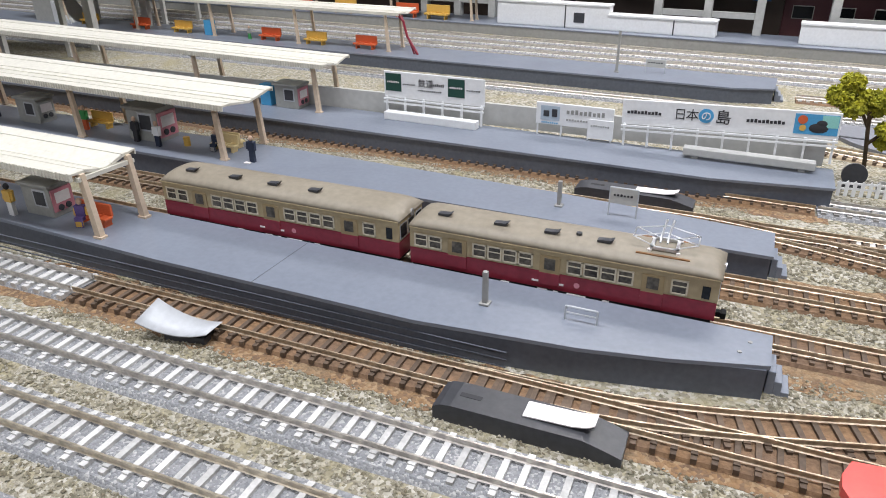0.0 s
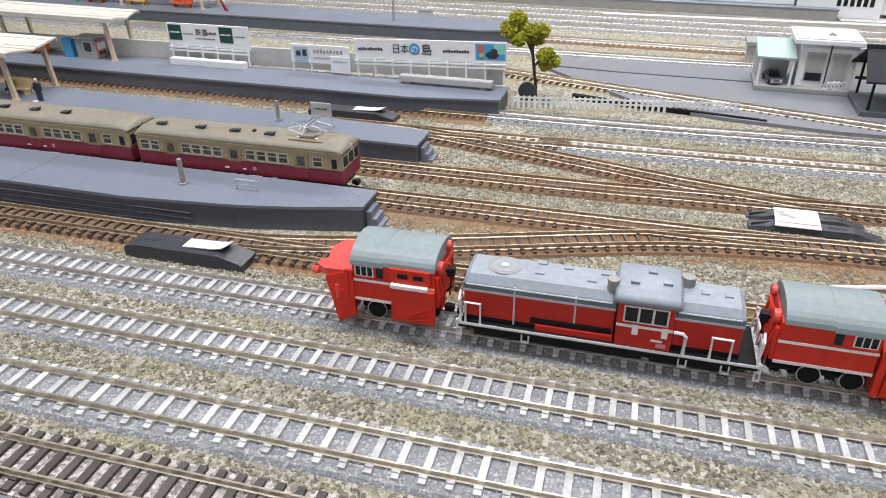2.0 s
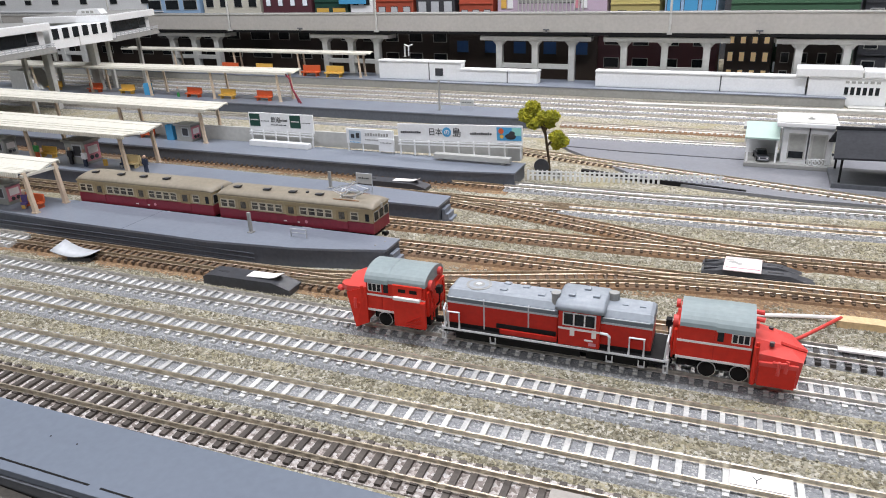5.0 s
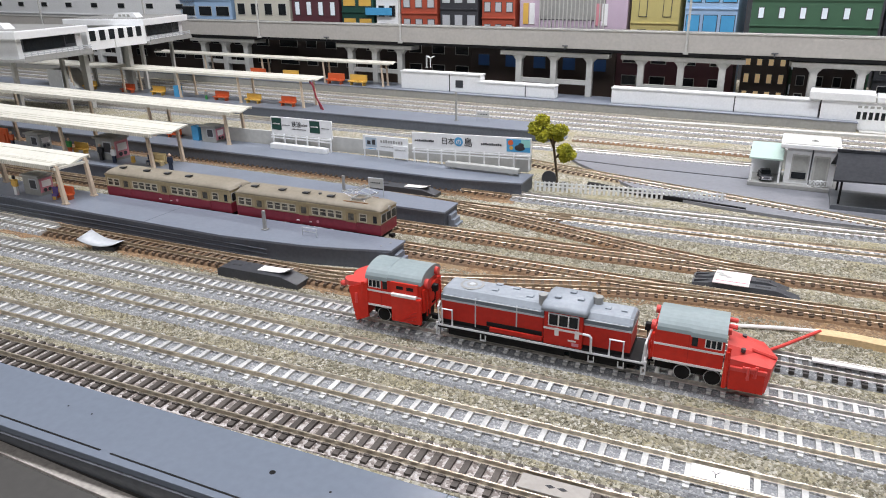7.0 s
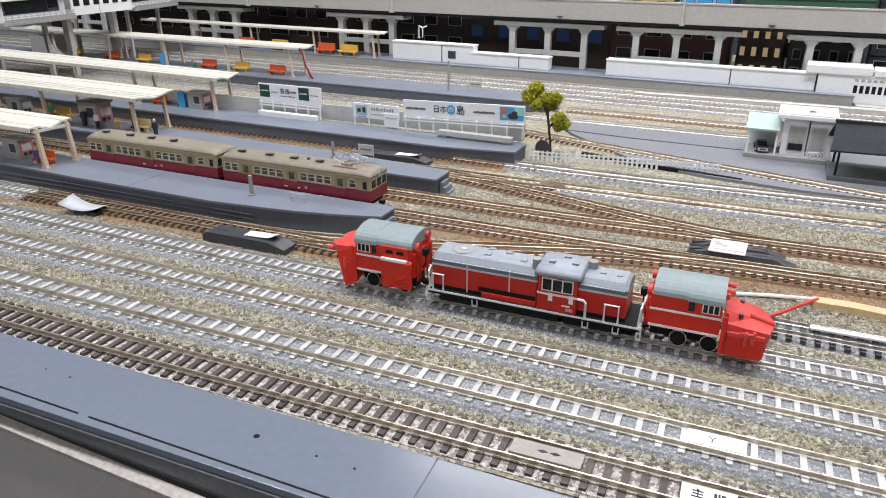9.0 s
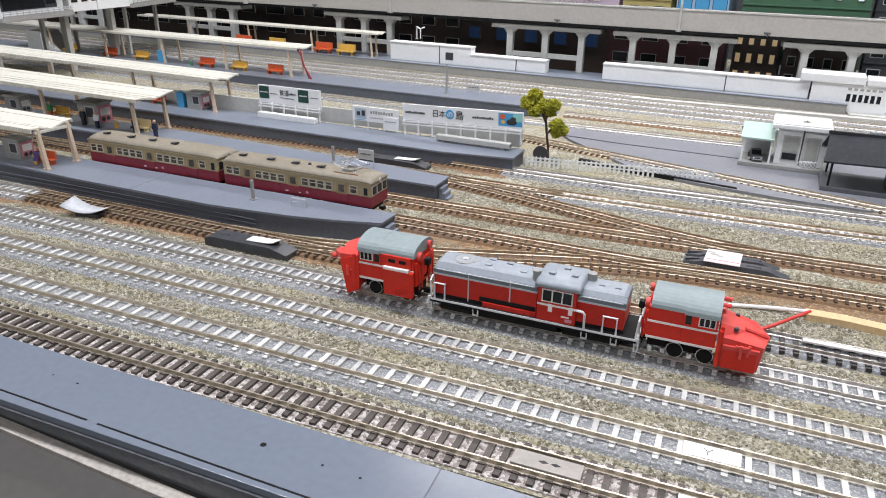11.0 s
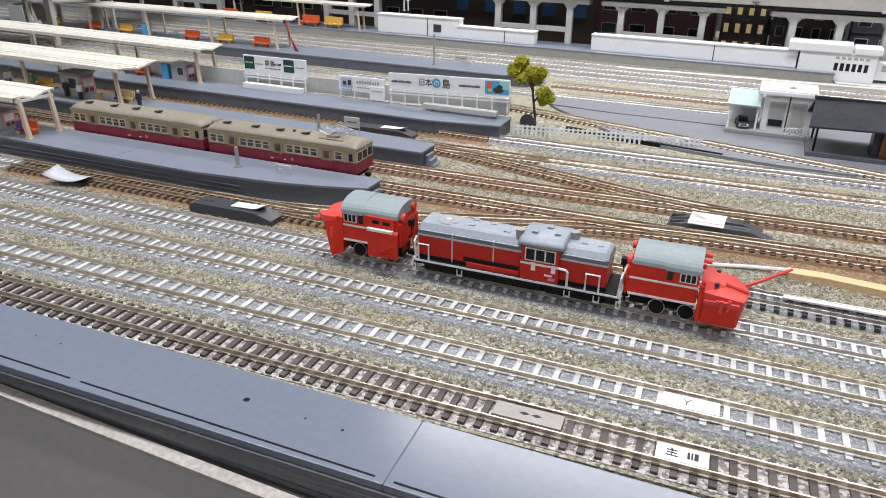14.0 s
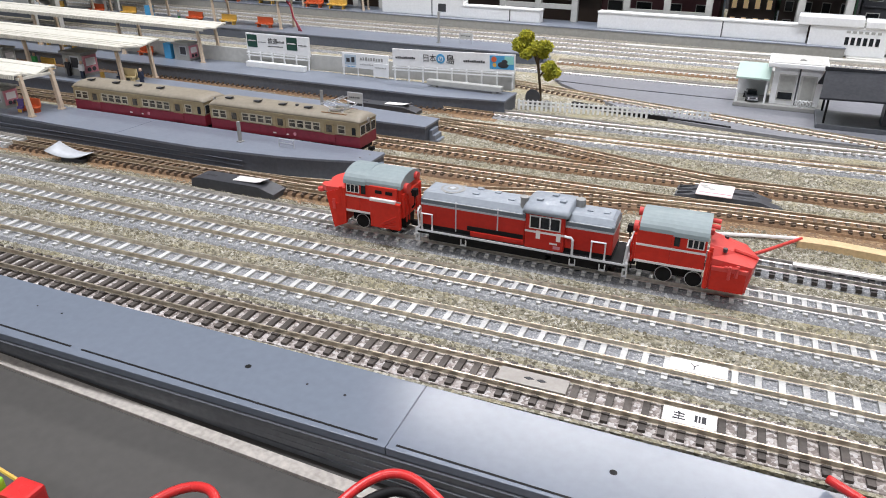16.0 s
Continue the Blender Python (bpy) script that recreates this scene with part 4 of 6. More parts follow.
    if e > 0:
        part("blade_lip", S().box(f(2.4), f(14.4), -10.7, -9.6, 15.8, 17.4, 0.3), PINK_RED, blade)
        part("handle_bar", S().tube([(f(8.4), -11.4, 18.6), (f(8.4), -11.4, 13.6)], 0.55, 7), PINK_RED, blade)
        part("handle_bracket", S().tube([(f(6.6), -10.6, 17.9), (f(8.4), -11.5, 17.9), (f(11.0), -10.6, 17.9)], 0.45, 6), PINK_RED, blade)
        part("hinge_post", S().tube([(f(1.2), -10.2, 8.4), (f(1.2), -10.2, 22.6)], 0.8, 8), RED, blade)
        for y in (-2.0, 3.5):
            part("roof_horn", S().tube([(f(-0.6), y, 28.6), (f(3.2), y, 28.4)], 0.9, 8), PINK_RED, th)
    end = x0 if e > 0 else x1
    g = lambda d: end - e * d
    part("end_drum", S().disc((g(0.1), -5.0, 25.6), 2.0, -e * 1.6, "x", 14), PINK_RED, th)
    part("end_drum", S().disc((g(0.1), 4.5, 27.6), 1.6, -e * 1.4, "x", 14), PINK_RED, th)
    part("end_frame", S().box(min(g(0), g(1.0)), max(g(0), g(1.0)), -8.6, 8.6, 14.0, 24.0, 0.3), RED, th)
    for y in (-7.0, -4.6, 2, 6):
        part("end_pipe", S().tube([(g(1.0), y, 23), (g(1.8), y, 18), (g(1.2), y + 0.6, 12)], 0.35, 6), RED, th)
    part("coupler", S().box(min(g(0.5), g(3.4)), max(g(0.5), g(3.4)), -1.1, 1.1, 8.2, 10.2, 0.3), BLACK, th)
    part("head_lamp", S().box(min(f(-0.5), f(1.6)), max(f(-0.5), f(1.6)), -5.0, -3.0, 26.4, 28.4, 0.3), PINK_RED, th)
    part("end_cable", S().tube([(g(1.6), -2.5, 23.5), (g(3.2), -2.6, 21.5), (g(3.0), -2.6, 18), (g(1.8), -2.4, 16.5)], 0.4, 6), BLACK, th)
    part("end_box", S().box(min(g(2.2), g(4.2)), max(g(2.2), g(4.2)), -3.8, -1.4, 22.0, 24.8, 0.2), BLACK, th)
    if e < 0:
        vane = S().poly([(x0 + 0.3, -9.6, 23.6), (x0 - 8.4, -9.8, 20.6), (x0 - 4.6, -11.2, 6.4), (x0 + 0.3, -9.9, 8.4), (x0 + 0.3, -8.4, 23.6), (x0 - 7.8, -8.6, 20.6), (x0 - 4.2, -10.0, 6.4), (x0 + 0.3, -8.7, 8.4)], [(0, 1, 2, 3), (7, 6, 5, 4), (0, 4, 5, 1), (1, 5, 6, 2), (2, 6, 7, 3), (3, 7, 4, 0)])
        part("blade_vane", vane, RED, blade, "flared red vane")
        part("top_plate", S().prism([(x0, -8.8), (x0 - 8.6, -9.2), (x0 - 11.4, -7.4), (x0 - 12.0, -5.0), (x0 - 9.8, -3.0), (x0 - 11.2, 0.5), (x0 - 11.0, 4.0), (x0 - 9.0, 8.4), (x0, 9.2)], "z", 20.8, 23.0), PINK_RED, blade)
        part("plate_knob", S().ball((x0 - 12.6, -6.4, 20.2), 1.7, 1.4, 1.2), PINK_RED, blade)
        flap = part("side_flap", S().box(x1 - 12.5, x1 + 0.4, -11.2, -9.4, 9.6, 20.6, 0.3), RED, th, "hanging red side flap")
        part("flap_top", S().box(x1 - 12.5, x1 - 1.5, -11.4, -9.4, 20.6, 21.8, 0.2), PAPER, flap)
        part("upper_box", S().box(x1 - 13.0, x1 - 1.0, -10.2, -9.2, 21.8, 26.4, 0.25), RED, th)
        for k in range(2):
            part("grille_slot", S().box(x1 - 10.5 + 4.6 * k, x1 - 7.5 + 4.6 * k, -10.35, -10.1, 23.6, 25.0), BLACK, th)
        for k in range(3):
            part("flap_crease", S().tube([(x1 - 8 + 0.5 * k, -11.3, 10.0 + k), (x1 - 1.2, -11.3, 11.6 + 1.9 * k)], 0.28, 5), DEEP_RED, flap)
    return th


locomotive()
plough("red model snow plough van with coral blade", 222.6, 246.4, 1)
plough("red model snow plough van with hanging side flap", 106.6, 131.2, -1)


# ---- billboards and platform fittings ----
def text(parent, name, words, x, y, z, size, material, bold=0.0):
    cu = bpy.data.curves.new(name, "FONT")
    cu.body, cu.size, cu.extrude, cu.offset = words, size * MM, 0.00012, bold
    ob = new(name + "_tmp", cu)
    dg = bpy.context.evaluated_depsgraph_get()
    me = bpy.data.meshes.new_from_object(ob.evaluated_get(dg))
    bpy.data.objects.remove(ob)
    me.materials.clear()
    me.materials.append(material)
    o = new(name, me)
    o.parent = parent
    o.matrix_basis = pose(x * MM, y * MM, z * MM, 90, 0, 0)
    return o


def billboard(label, x0, x1, z0, z1, tilt=0.0, legs=5):
    th = thing("billboard", label, "billboard", x0, 482, 12, group="platform billboards")
    th.matrix_world = put(x0, 482, 12, 0, -tilt)
    w, a, b = x1 - x0, z0 - 12, z1 - 12
    part("board", Shape().box(0, w, -0.6, 0.6, a, b, 0.2), WHITE, th)
    return th, w, a, b


def rails_below(th, w, a, n):
    for k in range(n):
        x = 1 + (w - 3) * k / (n - 1)
        part("post", Shape().box(x, x + 1.0, -1.4, -0.4, 0.02, a + 0.6), WHITE, th)
    for z in (a - 0.4, a - 2.4):
        part("fence_rail", Shape().box(0, w, -1.9, -1.3, z - 0.6, z + 0.3), WHITE, th)


th, w, a, b = billboard("white billboard with dark green panels above a white rail", -117, -58.5, 22.5, 36.6)
rails_below(th, w, a, 6)
for x in (1.0, 38.0):
    part("green_panel", Shape().box(x, x + 9.5, -0.75, -0.5, b - 10.5, b - 1.0), GREEN_PRINT, th)
    bars(th, "panel_lettering", x + 1, -0.75, b - 6, 7.5, 1.0, 7, PAPER)
text(th, "lettering", "鉄道", 20.5, -0.65, b - 6.6, 4.6, INK)
bars(th, "small_lettering", 29.5, -0.6, b - 6.0, 6.5, 1.6, 6, INK)
bars(th, "small_lettering", 20.5, -0.6, b - 9.2, 14, 0.8, 12, INK)
bars(th, "small_lettering", 11.5, -0.6, b - 6.6, 7.5, 0.7, 6, INK)
bars(th, "small_lettering", 48.5, -0.6, b - 6.6, 8, 0.7, 6, INK)

th, w, a, b = billboard("white notice boards with blue picture and grey lettering", -29.5, 10.2, 18.0, 29.2)
part("picture", Shape().box(2.5, 12.5, -0.75, -0.5, b - 9.0, b - 1.5), ICE_PRINT, th)
part("picture_shape", Shape().box(4.0, 7.0, -0.9, -0.6, b - 7.0, b - 4.0, 0.3).box(8.4, 11.2, -0.9, -0.6, b - 7.0, b - 3.0, 0.3), CHARCOAL, th)
bars(th, "notice_lettering", 16, -0.6, b - 4.8, 20, 2.4, 9, CONCRETE)
bars(th, "notice_lettering", 16, -0.6, b - 8.2, 20, 1.0, 14, CONCRETE)
bars(th, "notice_lettering", 3, -0.6, b - 10.6, 9, 0.8, 8, BLUE)
part("lower_notice", Shape().box(27.5, 40.2, -1.6, -0.8, -4.5 + a - 12 + 12, b - 6.0), WHITE, th)
bars(th, "notice_lettering", 29, -1.6, b - 9.5, 9.5, 0.9, 8, CONCRETE)
for x in (0.5, 13, 27, 38.5):
    part("post", Shape().box(x, x + 0.8, -0.3, 0.4, 0.02, a + 0.5), WHITE, th)

th, w, a, b = billboard("long white billboard with large lettering and a blue photo print", 14.9, 110.5, 22.8, 35.2, 1.9)
rails_below(th, w, a, 9)
part("photo", Shape().box(77.0, 94.8, -0.75, -0.5, a + 2.0, b - 1.2), BLUE, th)
part("photo_sky", Shape().box(88.0, 94.6, -0.85, -0.55, a + 5.5, b - 1.4), TEAL, th)
part("photo_ball", Shape().disc((80.2, -0.9, a + 8.6), 2.0, 0.3, "y", 16), ORANGE, th)
part("photo_ball", Shape().disc((80.6, -0.95, a + 4.8), 1.4, 0.3, "y", 16), YELLOW, th)
part("photo_shape", Shape().ball((87, -0.7, a + 5.0), 4.2, 0.4, 2.3).ball((88.2, -0.7, a + 7.2), 2.4, 0.4, 1.6), INK, th)
for x in (2.5, 57.0):
    bars(th, "brand_bars", x, -0.6, a + 5.6, 16.5, 1.7, 10, INK, 0.22)
for ch, x in (("日", 24.5), ("本", 30.0)):
    text(th, "lettering", ch, x, -0.65, a + 4.8, 6.0, INK)
part("blue_disc", Shape().disc((39.2, -0.8, a + 7.0), 3.4, 0.3, "y", 28), BLUE, th)
text(th, "lettering", "の", 36.9, -0.95, a + 5.2, 4.8, PAPER)
text(th, "lettering", "島", 43.2, -0.65, a + 4.2, 7.2, INK, 0.00004)

single("low_bench_slab", Shape().box(-114, -60, 473, 479, 12, 16.2, 0.4), WHITE, "white low slab bench under the billboard", "bench", "white slab benches")
single("low_bench_slab", Shape().box(46, 104, 471.5, 478, 13.6, 17.2, 0.4).box(50, 53, 473, 477, 12, 13.6).box(97, 100, 473, 477, 12, 13.6), PALE_CONC, "pale grey low slab bench under the billboard", "bench", "white slab benches")
s = Shape().box(-700, 108, 484, 486, 12, 24.0).box(104, 112.5, 478, 486, 12, 24, 0.3)
single("platform_wall", s, PALE_CONC, "beige-grey low wall behind the billboards", "wall", kind="structure")

fence = thing("picket_fence", "white plastic picket fence beside the track", "fence", 115, 479, 0, 9, group="fences")
for z in (4.6, 7.2):
    part("fence_rail", Shape().box(0, 132, -0.3, 0.3, z, z + 0.9), WHITE, fence)
PICKET = Shape().prism([(-0.8, 0), (0.8, 0), (0.8, 8.2), (0, 9.3), (-0.8, 8.2)], "y", -0.8, -0.3).mesh("picket", WHITE)
for k in range(40):
    share("picket", PICKET, fence, pose((1 + 3.3 * k) * MM, 0, 0))

def bench(label, x, y, z, material, turn=0, k=1.0):
    th = thing("platform_bench", label, "bench", x, y, z, turn, group="platform benches")
    part("seat", Shape().box(-7 * k, 7 * k, -2.6 * k, 1.0 * k, 2.4 * k, 3.4 * k, 0.3), material, th)
    part("backrest", Shape().box(-7 * k, 7 * k, 0.6 * k, 1.5 * k, 3.2 * k, 7.6 * k, 0.3), material, th)
    for e in (-5.2 * k, 5.2 * k):
        part("leg", Shape().box(e - 0.6, e + 0.6, -2.2 * k, 1.2 * k, 0, 2.5 * k), material, th)
    for n in range(3):
        part("seat_rib", Shape().box((-3.5 + 3.5 * n) * k - 0.3, (-3.2 + 3.5 * n) * k, -2.6 * k, 0.7 * k, 3.35 * k, 3.9 * k), material, th)
    return th


def kiosk(label, x, y, z, body, face, turn=0, size=1.0):
    th = thing("platform_kiosk", label, "kiosk", x, y, z, turn, group="platform kiosks")
    part("body", Shape().box(-8 * size, 8 * size, -5.5 * size, 5.5 * size, 0, 13 * size, 0.3), body, th)
    part("roof", Shape().box(-9.2 * size, 9 * size, -6.6 * size, 6.4 * size, 13 * size, 14.4 * size, 0.4), body, th)
    part("serving_window", Shape().box(-1 * size, 5 * size, -5.8 * size, -5.3 * size, 5 * size, 11 * size, 0.1), CHARCOAL, th)
    part("window_frame", Shape().box(-1.8 * size, 5.8 * size, -5.65 * size, -5.35 * size, 4.2 * size, 11.8 * size, 0.1), LIGHT_GREY, th)
    part("poster_front", Shape().box(8 * size, 8.5 * size, -5 * size, 5 * size, 2, 12 * size), face, th)
    part("poster", Shape().box(8.4 * size, 8.7 * size, -3.5 * size, 3.5 * size, 6 * size, 10.5 * size), PAPER, th)
    for k in (-1, 1):
        part("machine_panel", Shape().disc((8.5 * size, 1.8 * k * size, 3.8 * size), 1.3 * size, 0.4, "x", 12), CHARCOAL, th)
    return th


def figurine(label, x, y, z, coat, legs, head=SKIN, turn=0, sit=False):
    s = Shape()
    if sit:
        s.box(-1.5, 1.5, -3.0, 0.6, 2.2, 3.6, 0.3).box(-1.4, 1.4, -3.2, -2.2, 0, 2.6, 0.3)
        base = 3.0
    else:
        s.prism([(-1.3, -0.8), (1.3, -0.8), (1.1, 0.8), (-1.1, 0.8)], "z", 0, 5.4, 0.95)
        base = 5.2
    n_legs = len(s.bm.faces)
    s.prism([(-1.6, -0.9), (1.6, -0.9), (1.7, 0.9), (-1.7, 0.9)], "z", base, base + 4.2, 1.1).tube([(-1.9, 0, base + 3.6), (-2.2, -0.4, base + 0.6)], 0.5, 5).tube([(1.9, 0, base + 3.6), (2.3, -0.6, base + 0.8)], 0.5, 5)
    n_coat = len(s.bm.faces)
    s.ball((0, 0, base + 5.6), 1.0, 1.0, 1.25, 8, 6)
    for k, f in enumerate(s.bm.faces):
        f.material_index = 0 if k < n_legs else 1 if k < n_coat else 2
    me = s.mesh("figurine", legs)
    me.materials.append(coat)
    me.materials.append(head)
    ob = tagged(new("figurine", me), label, "figurine", "platform figurines")
    ob.matrix_world = put(x, y, z, turn)
    return ob


Z = 12.0
kiosk("grey model kiosk with pink machine at its end", -163, 294, Z, GREY_BOX, PINK, 0, 0.85)
bench("red plastic model bench with sitting figure", -139, 292, Z, ORANGE, 0)
figurine("seated figurine in yellow jacket and purple trousers", -142.5, 289.5, Z, YELLOW, PURPLE, SKIN, 20, True)
figurine("standing figurine in orange coat beside the kiosk", -172, 285.5, Z, YELLOW, WHITE, INK)
kiosk("dark grey-green model kiosk with pink poster", -199, 388, Z, GREY_BOX, PINK, 0, 1.15)
bench("pale yellow plastic model bench on the platform", -154, 385, Z, PALE_YELLOW, 0)
bench("pale yellow plastic model bench behind the first", -156, 391, Z, PALE_YELLOW, 180)
figurine("seated figurine in grey clothes on the bench", -158, 383.5, Z, CONCRETE, NAVY, SKIN, 0, True)
figurine("figurine in white shirt near the kiosk", -186, 376, Z, WHITE, NAVY)
figurine("figurine in black near the kiosk", -201, 378, Z, INK, INK)
figurine("figurine in dark suit at the canopy end", -132, 375.5, Z, NAVY, NAVY)
single("white_scrap", Shape().box(-134.5, -131.5, 371.5, 373.5, 12, 12.5, 0.2), PAPER, "small white scrap on the platform", "scrap")
single("yellow_bin", Shape().disc((-175, 383, 12), 1.6, 4.2, "z", 12), YELLOW, "small pale yellow bin on the platform", "bin")
bench("ochre plastic model bench on the platform", -236, 391, Z, YELLOW, 0)
figurine("figurine in green coat and yellow trousers", -243, 383, Z, GREEN, YELLOW)
figurine("figurine in green coat and red trousers", -239, 383.5, Z, GREEN, ORANGE)
kiosk("low grey model kiosk far along the platform", -275, 386, Z, GREY_BOX, GREY_BOX, 0, 0.9)
figurine("figurine in orange beside the grey kiosk", -300, 382, Z, ORANGE, NAVY)
single("orange_gate_frame", Shape().box(-312, -302, 380, 382, 12, 26, 0.3).box(-310, -304, 379, 383, 12, 22, 0.2), ORANGE, "orange frame stand on the platform", "stand")
kiosk("blue-sided model kiosk on the third platform", -175, 476, Z, GREY_BOX, PINK, 0, 0.95)
single("blue_vending_box", Shape().box(-193, -186, 470, 476, 12, 24, 0.4), BLUE, "sky blue vending box beside a kiosk", "vending box")
bench("orange-red plastic model bench on the third platform", -215, 473, Z, ORANGE, 0)
for x in (-330, -300):
    bench("ochre plastic model bench on the third platform", x, 473, Z, YELLOW, 0)
for x, m in ((-236, ORANGE), (-285, YELLOW), (-332, ORANGE), (-430, YELLOW), (-480, ORANGE), (-545, YELLOW)):
    bench("coloured plastic model bench on the far platform", x, 694, Z, m, 0, 1.45)
single("blue_vending_box", Shape().box(-402, -394, 690, 697, 12, 26, 0.4), BLUE, "sky blue vending box on the far platform", "vending box")
figurine("figurine in grey on the far platform", -352, 690, Z, CONCRETE, GREEN)
for x, m in ((-262, YELLOW), (-300, ORANGE), (-380, YELLOW), (-440, ORANGE)):
    bench("coloured plastic model bench on the rear platform", x, 926, Z, m, 0, 2.0)
single("red_ladder", Shape().tube([(-205, 692, 44), (-198, 690, 38), (-194, 688, 26), (-184, 686, 12)], 1.1, 6).tube([(-201, 694, 42), (-196, 690, 30), (-188, 688, 12)], 0.7, 6), CAR_RED, "dark red slanting strut at the canopy end", "ladder")


def post(label, x, y, z, h, r=0.75, material=CONCRETE):
    th = thing("platform_post", label, "post", x, y, z, group="platform posts")
    part("shaft", Shape().box(-r, r, -r, r, 0, h, 0.15), material, th)
    part("foot", Shape().box(-r * 2, r * 2, -r * 2, r * 2, 0, 0.7, 0.2), material, th)
    return th


post("clear grey plastic post on the near platform", 8.0, 293, Z, 10.8)
post("clear grey plastic post on the second platform", 8.0, 381, Z, 10.5)
post("thin grey mast on the far platform", -22, 690, Z, 30, 0.9)
for x, y, w2, h2, board in ((31.5, 294, 9.0, 4.4, False), (27.5, 380, 10.5, 11.5, True), (-2, 700, 14, 10, True)):
    th = thing("station_sign", "grey wire station name sign on the platform", "sign", x, y, Z, group="station signs")
    for e in (0, w2):
        part("leg", Shape().tube([(e, 0, 0), (e, 0, h2)], 0.3), LIGHT_GREY, th)
    part("cross_wire", Shape().tube([(0, 0, h2), (w2, 0, h2)], 0.3), LIGHT_GREY, th)
    if board:
        part("name_board", Shape().box(0.2, w2 - 0.2, -0.3, 0.3, h2 * 0.45, h2, 0.1), PALE_CONC, th)
        bars(th, "name_bars", 1.5, -0.3, h2 * 0.72, w2 - 3, 0.9, 6, INK)
    else:
        part("cross_wire", Shape().tube([(0, 0, h2 * 0.55), (w2, 0, h2 * 0.55)], 0.25), LIGHT_GREY, th)
for x in (78, 80.5):
    single("stud", Shape().disc((x, 302 if x > 79 else 296, 12), 0.6, 0.25, "z", 10), CONCRETE, "small round stud on the platform end", "stud")


# ---- track fittings and clutter ----
def machine(label, x0, x1, y0, y1, h, mat, paper=None):
    """A low black turnout motor cover with sloping ends."""
    th = thing("turnout_motor", label, "turnout motor", x0, y0, 0, group="turnout motors")
    w, d = x1 - x0, y1 - y0
    part("cover", Shape().loft([[(x, 0.0, 0), (x, d, 0), (x, d, hh), (x, 0.0, hh)] for x, hh in ((0, h * 0.8), (w * 0.04, h * 0.93), (w * 0.1, h), (w * 0.8, h), (w * 0.86, h * 0.9), (w, h * 0.62))]), mat, th)
    if paper:
        a, b = paper
        part("paper_label", Shape().loft([[(x, d * 0.28, h + 0.1 + q), (x, d * 0.86, h + 0.1 + q * 0.6), (x, d * 0.86, h + 0.4 + q * 0.6), (x, d * 0.28, h + 0.4 + q)] for x, q in ((a, 0.0), (a + (b - a) * 0.3, 0.25), (a + (b - a) * 0.7, 0.5), (a + (b - a) * 0.9, 1.2), (b, 2.2))]), PAPER, th, "curling white paper label")
        part("label_blot", Shape().ball(((a + b) / 2 - 1, d * 0.6, h + 0.35), (b - a) * 0.16, d * 0.16, 0.12), CONCRETE, th)
    part("slot", Shape().box(w * 0.12, w * 0.24, d * 0.45, d * 0.6, h - 0.4, h + 0.1), INK, th)
    part("side_rib", Shape().box(w * 0.8, w * 0.95, d * 0.1, d * 0.25, h * 0.2, h * 0.72), mat, th)
    return th


machine("black turnout motor with a torn white paper label", 9.5, 55.5, 247.0, 257.0, 6.6, CHARCOAL, (22, 39))
th = thing("turnout_motor", "pair of charcoal turnout motors under one pink-white paper label", "turnout motor", 233, 334, 0, group="turnout motors")
for y0, y1, xe, hh in ((0.0, 8.2, 52.5, 4.4), (9.2, 17.0, 47.5, 4.3)):
    cov = part("cover", Shape().loft([[(x, y0, 0), (x, y1, 0), (x, y1 - 1.2, h), (x, y0 + 1.2, h)] for x, h in ((0, hh * 0.6), (2.5, hh * 0.72), (7, hh * 0.8), (9.5, hh), (xe * 0.74, hh), (xe * 0.78, hh * 0.9), (xe, hh * 0.2))]), CHARCOAL, th)
    part("slot", Shape().box(29.5, 36.5, y0 + 3.4, y0 + 5.0, hh - 0.3, hh + 0.08), INK, cov)
    part("side_notch", Shape().box(28, 37, y0 - 0.1, y0 + 0.8, 1.2, 2.6), INK, cov)
    part("end_rib", Shape().prism([(1.0, y0 + 2), (8.5, y0 + 5.4), (8.5, y0 + 6.4), (1.0, y0 + 3)], "z", hh * 0.6, hh * 0.92), CHARCOAL, cov)
lab = part("paper_label", Shape().loft([[(9.6 + 1.0 * u, 17.2 * u + 0.2, 4.6 + 0.5 * math.sin(3.1 * u)), (26.6 + 0.8 * u, 17.2 * u + 0.2, 4.6 + 0.4 * math.sin(3.1 * u)), (26.6 + 0.8 * u, 17.2 * u + 0.2, 4.95 + 0.4 * math.sin(3.1 * u)), (9.6 + 1.0 * u, 17.2 * u + 0.2, 4.95 + 0.5 * math.sin(3.1 * u))] for u in (0, 0.2, 0.4, 0.6, 0.8, 1.0)]), PINK_PAPER, th, "curling pink-white paper label")
for cx, cy, rx, ry in ((14.0, 9.8, 2.2, 1.5), (16.8, 8.2, 1.6, 1.2), (12.6, 12.4, 2.0, 1.0)):
    part("label_blot", Shape().ball((cx, cy, 5.4), rx, ry, 0.12), GREY_BOX, lab)
part("label_line", Shape().box(11, 26, 3.0, 3.5, 5.05, 5.3), PINK, lab)
machine("black turnout motor behind the second platform with white label", 5, 56, 424, 434, 6.5, CHARCOAL, (26, 44))
th = thing("switch_box", "grey lever switch box on brown base", "switch box", 336, 336, 0)
part("body", Shape().box(0, 14, 0, 11, 0, 6.5, 0.5), CHARCOAL, th)
for k in range(2):
    part("key", Shape().prism([(1.2 + 6.2 * k, 6.4), (6.8 + 6.2 * k, 6.4), (6.2 + 6.2 * k, 8.0), (4.0 + 6.2 * k, 7.3), (1.8 + 6.2 * k, 8.0)], "y", 1.0, 10.0), CHARCOAL, th)
part("cable_slot", Shape().box(7, 9.5, -0.2, 0.4, 0.8, 2.0), INK, th)
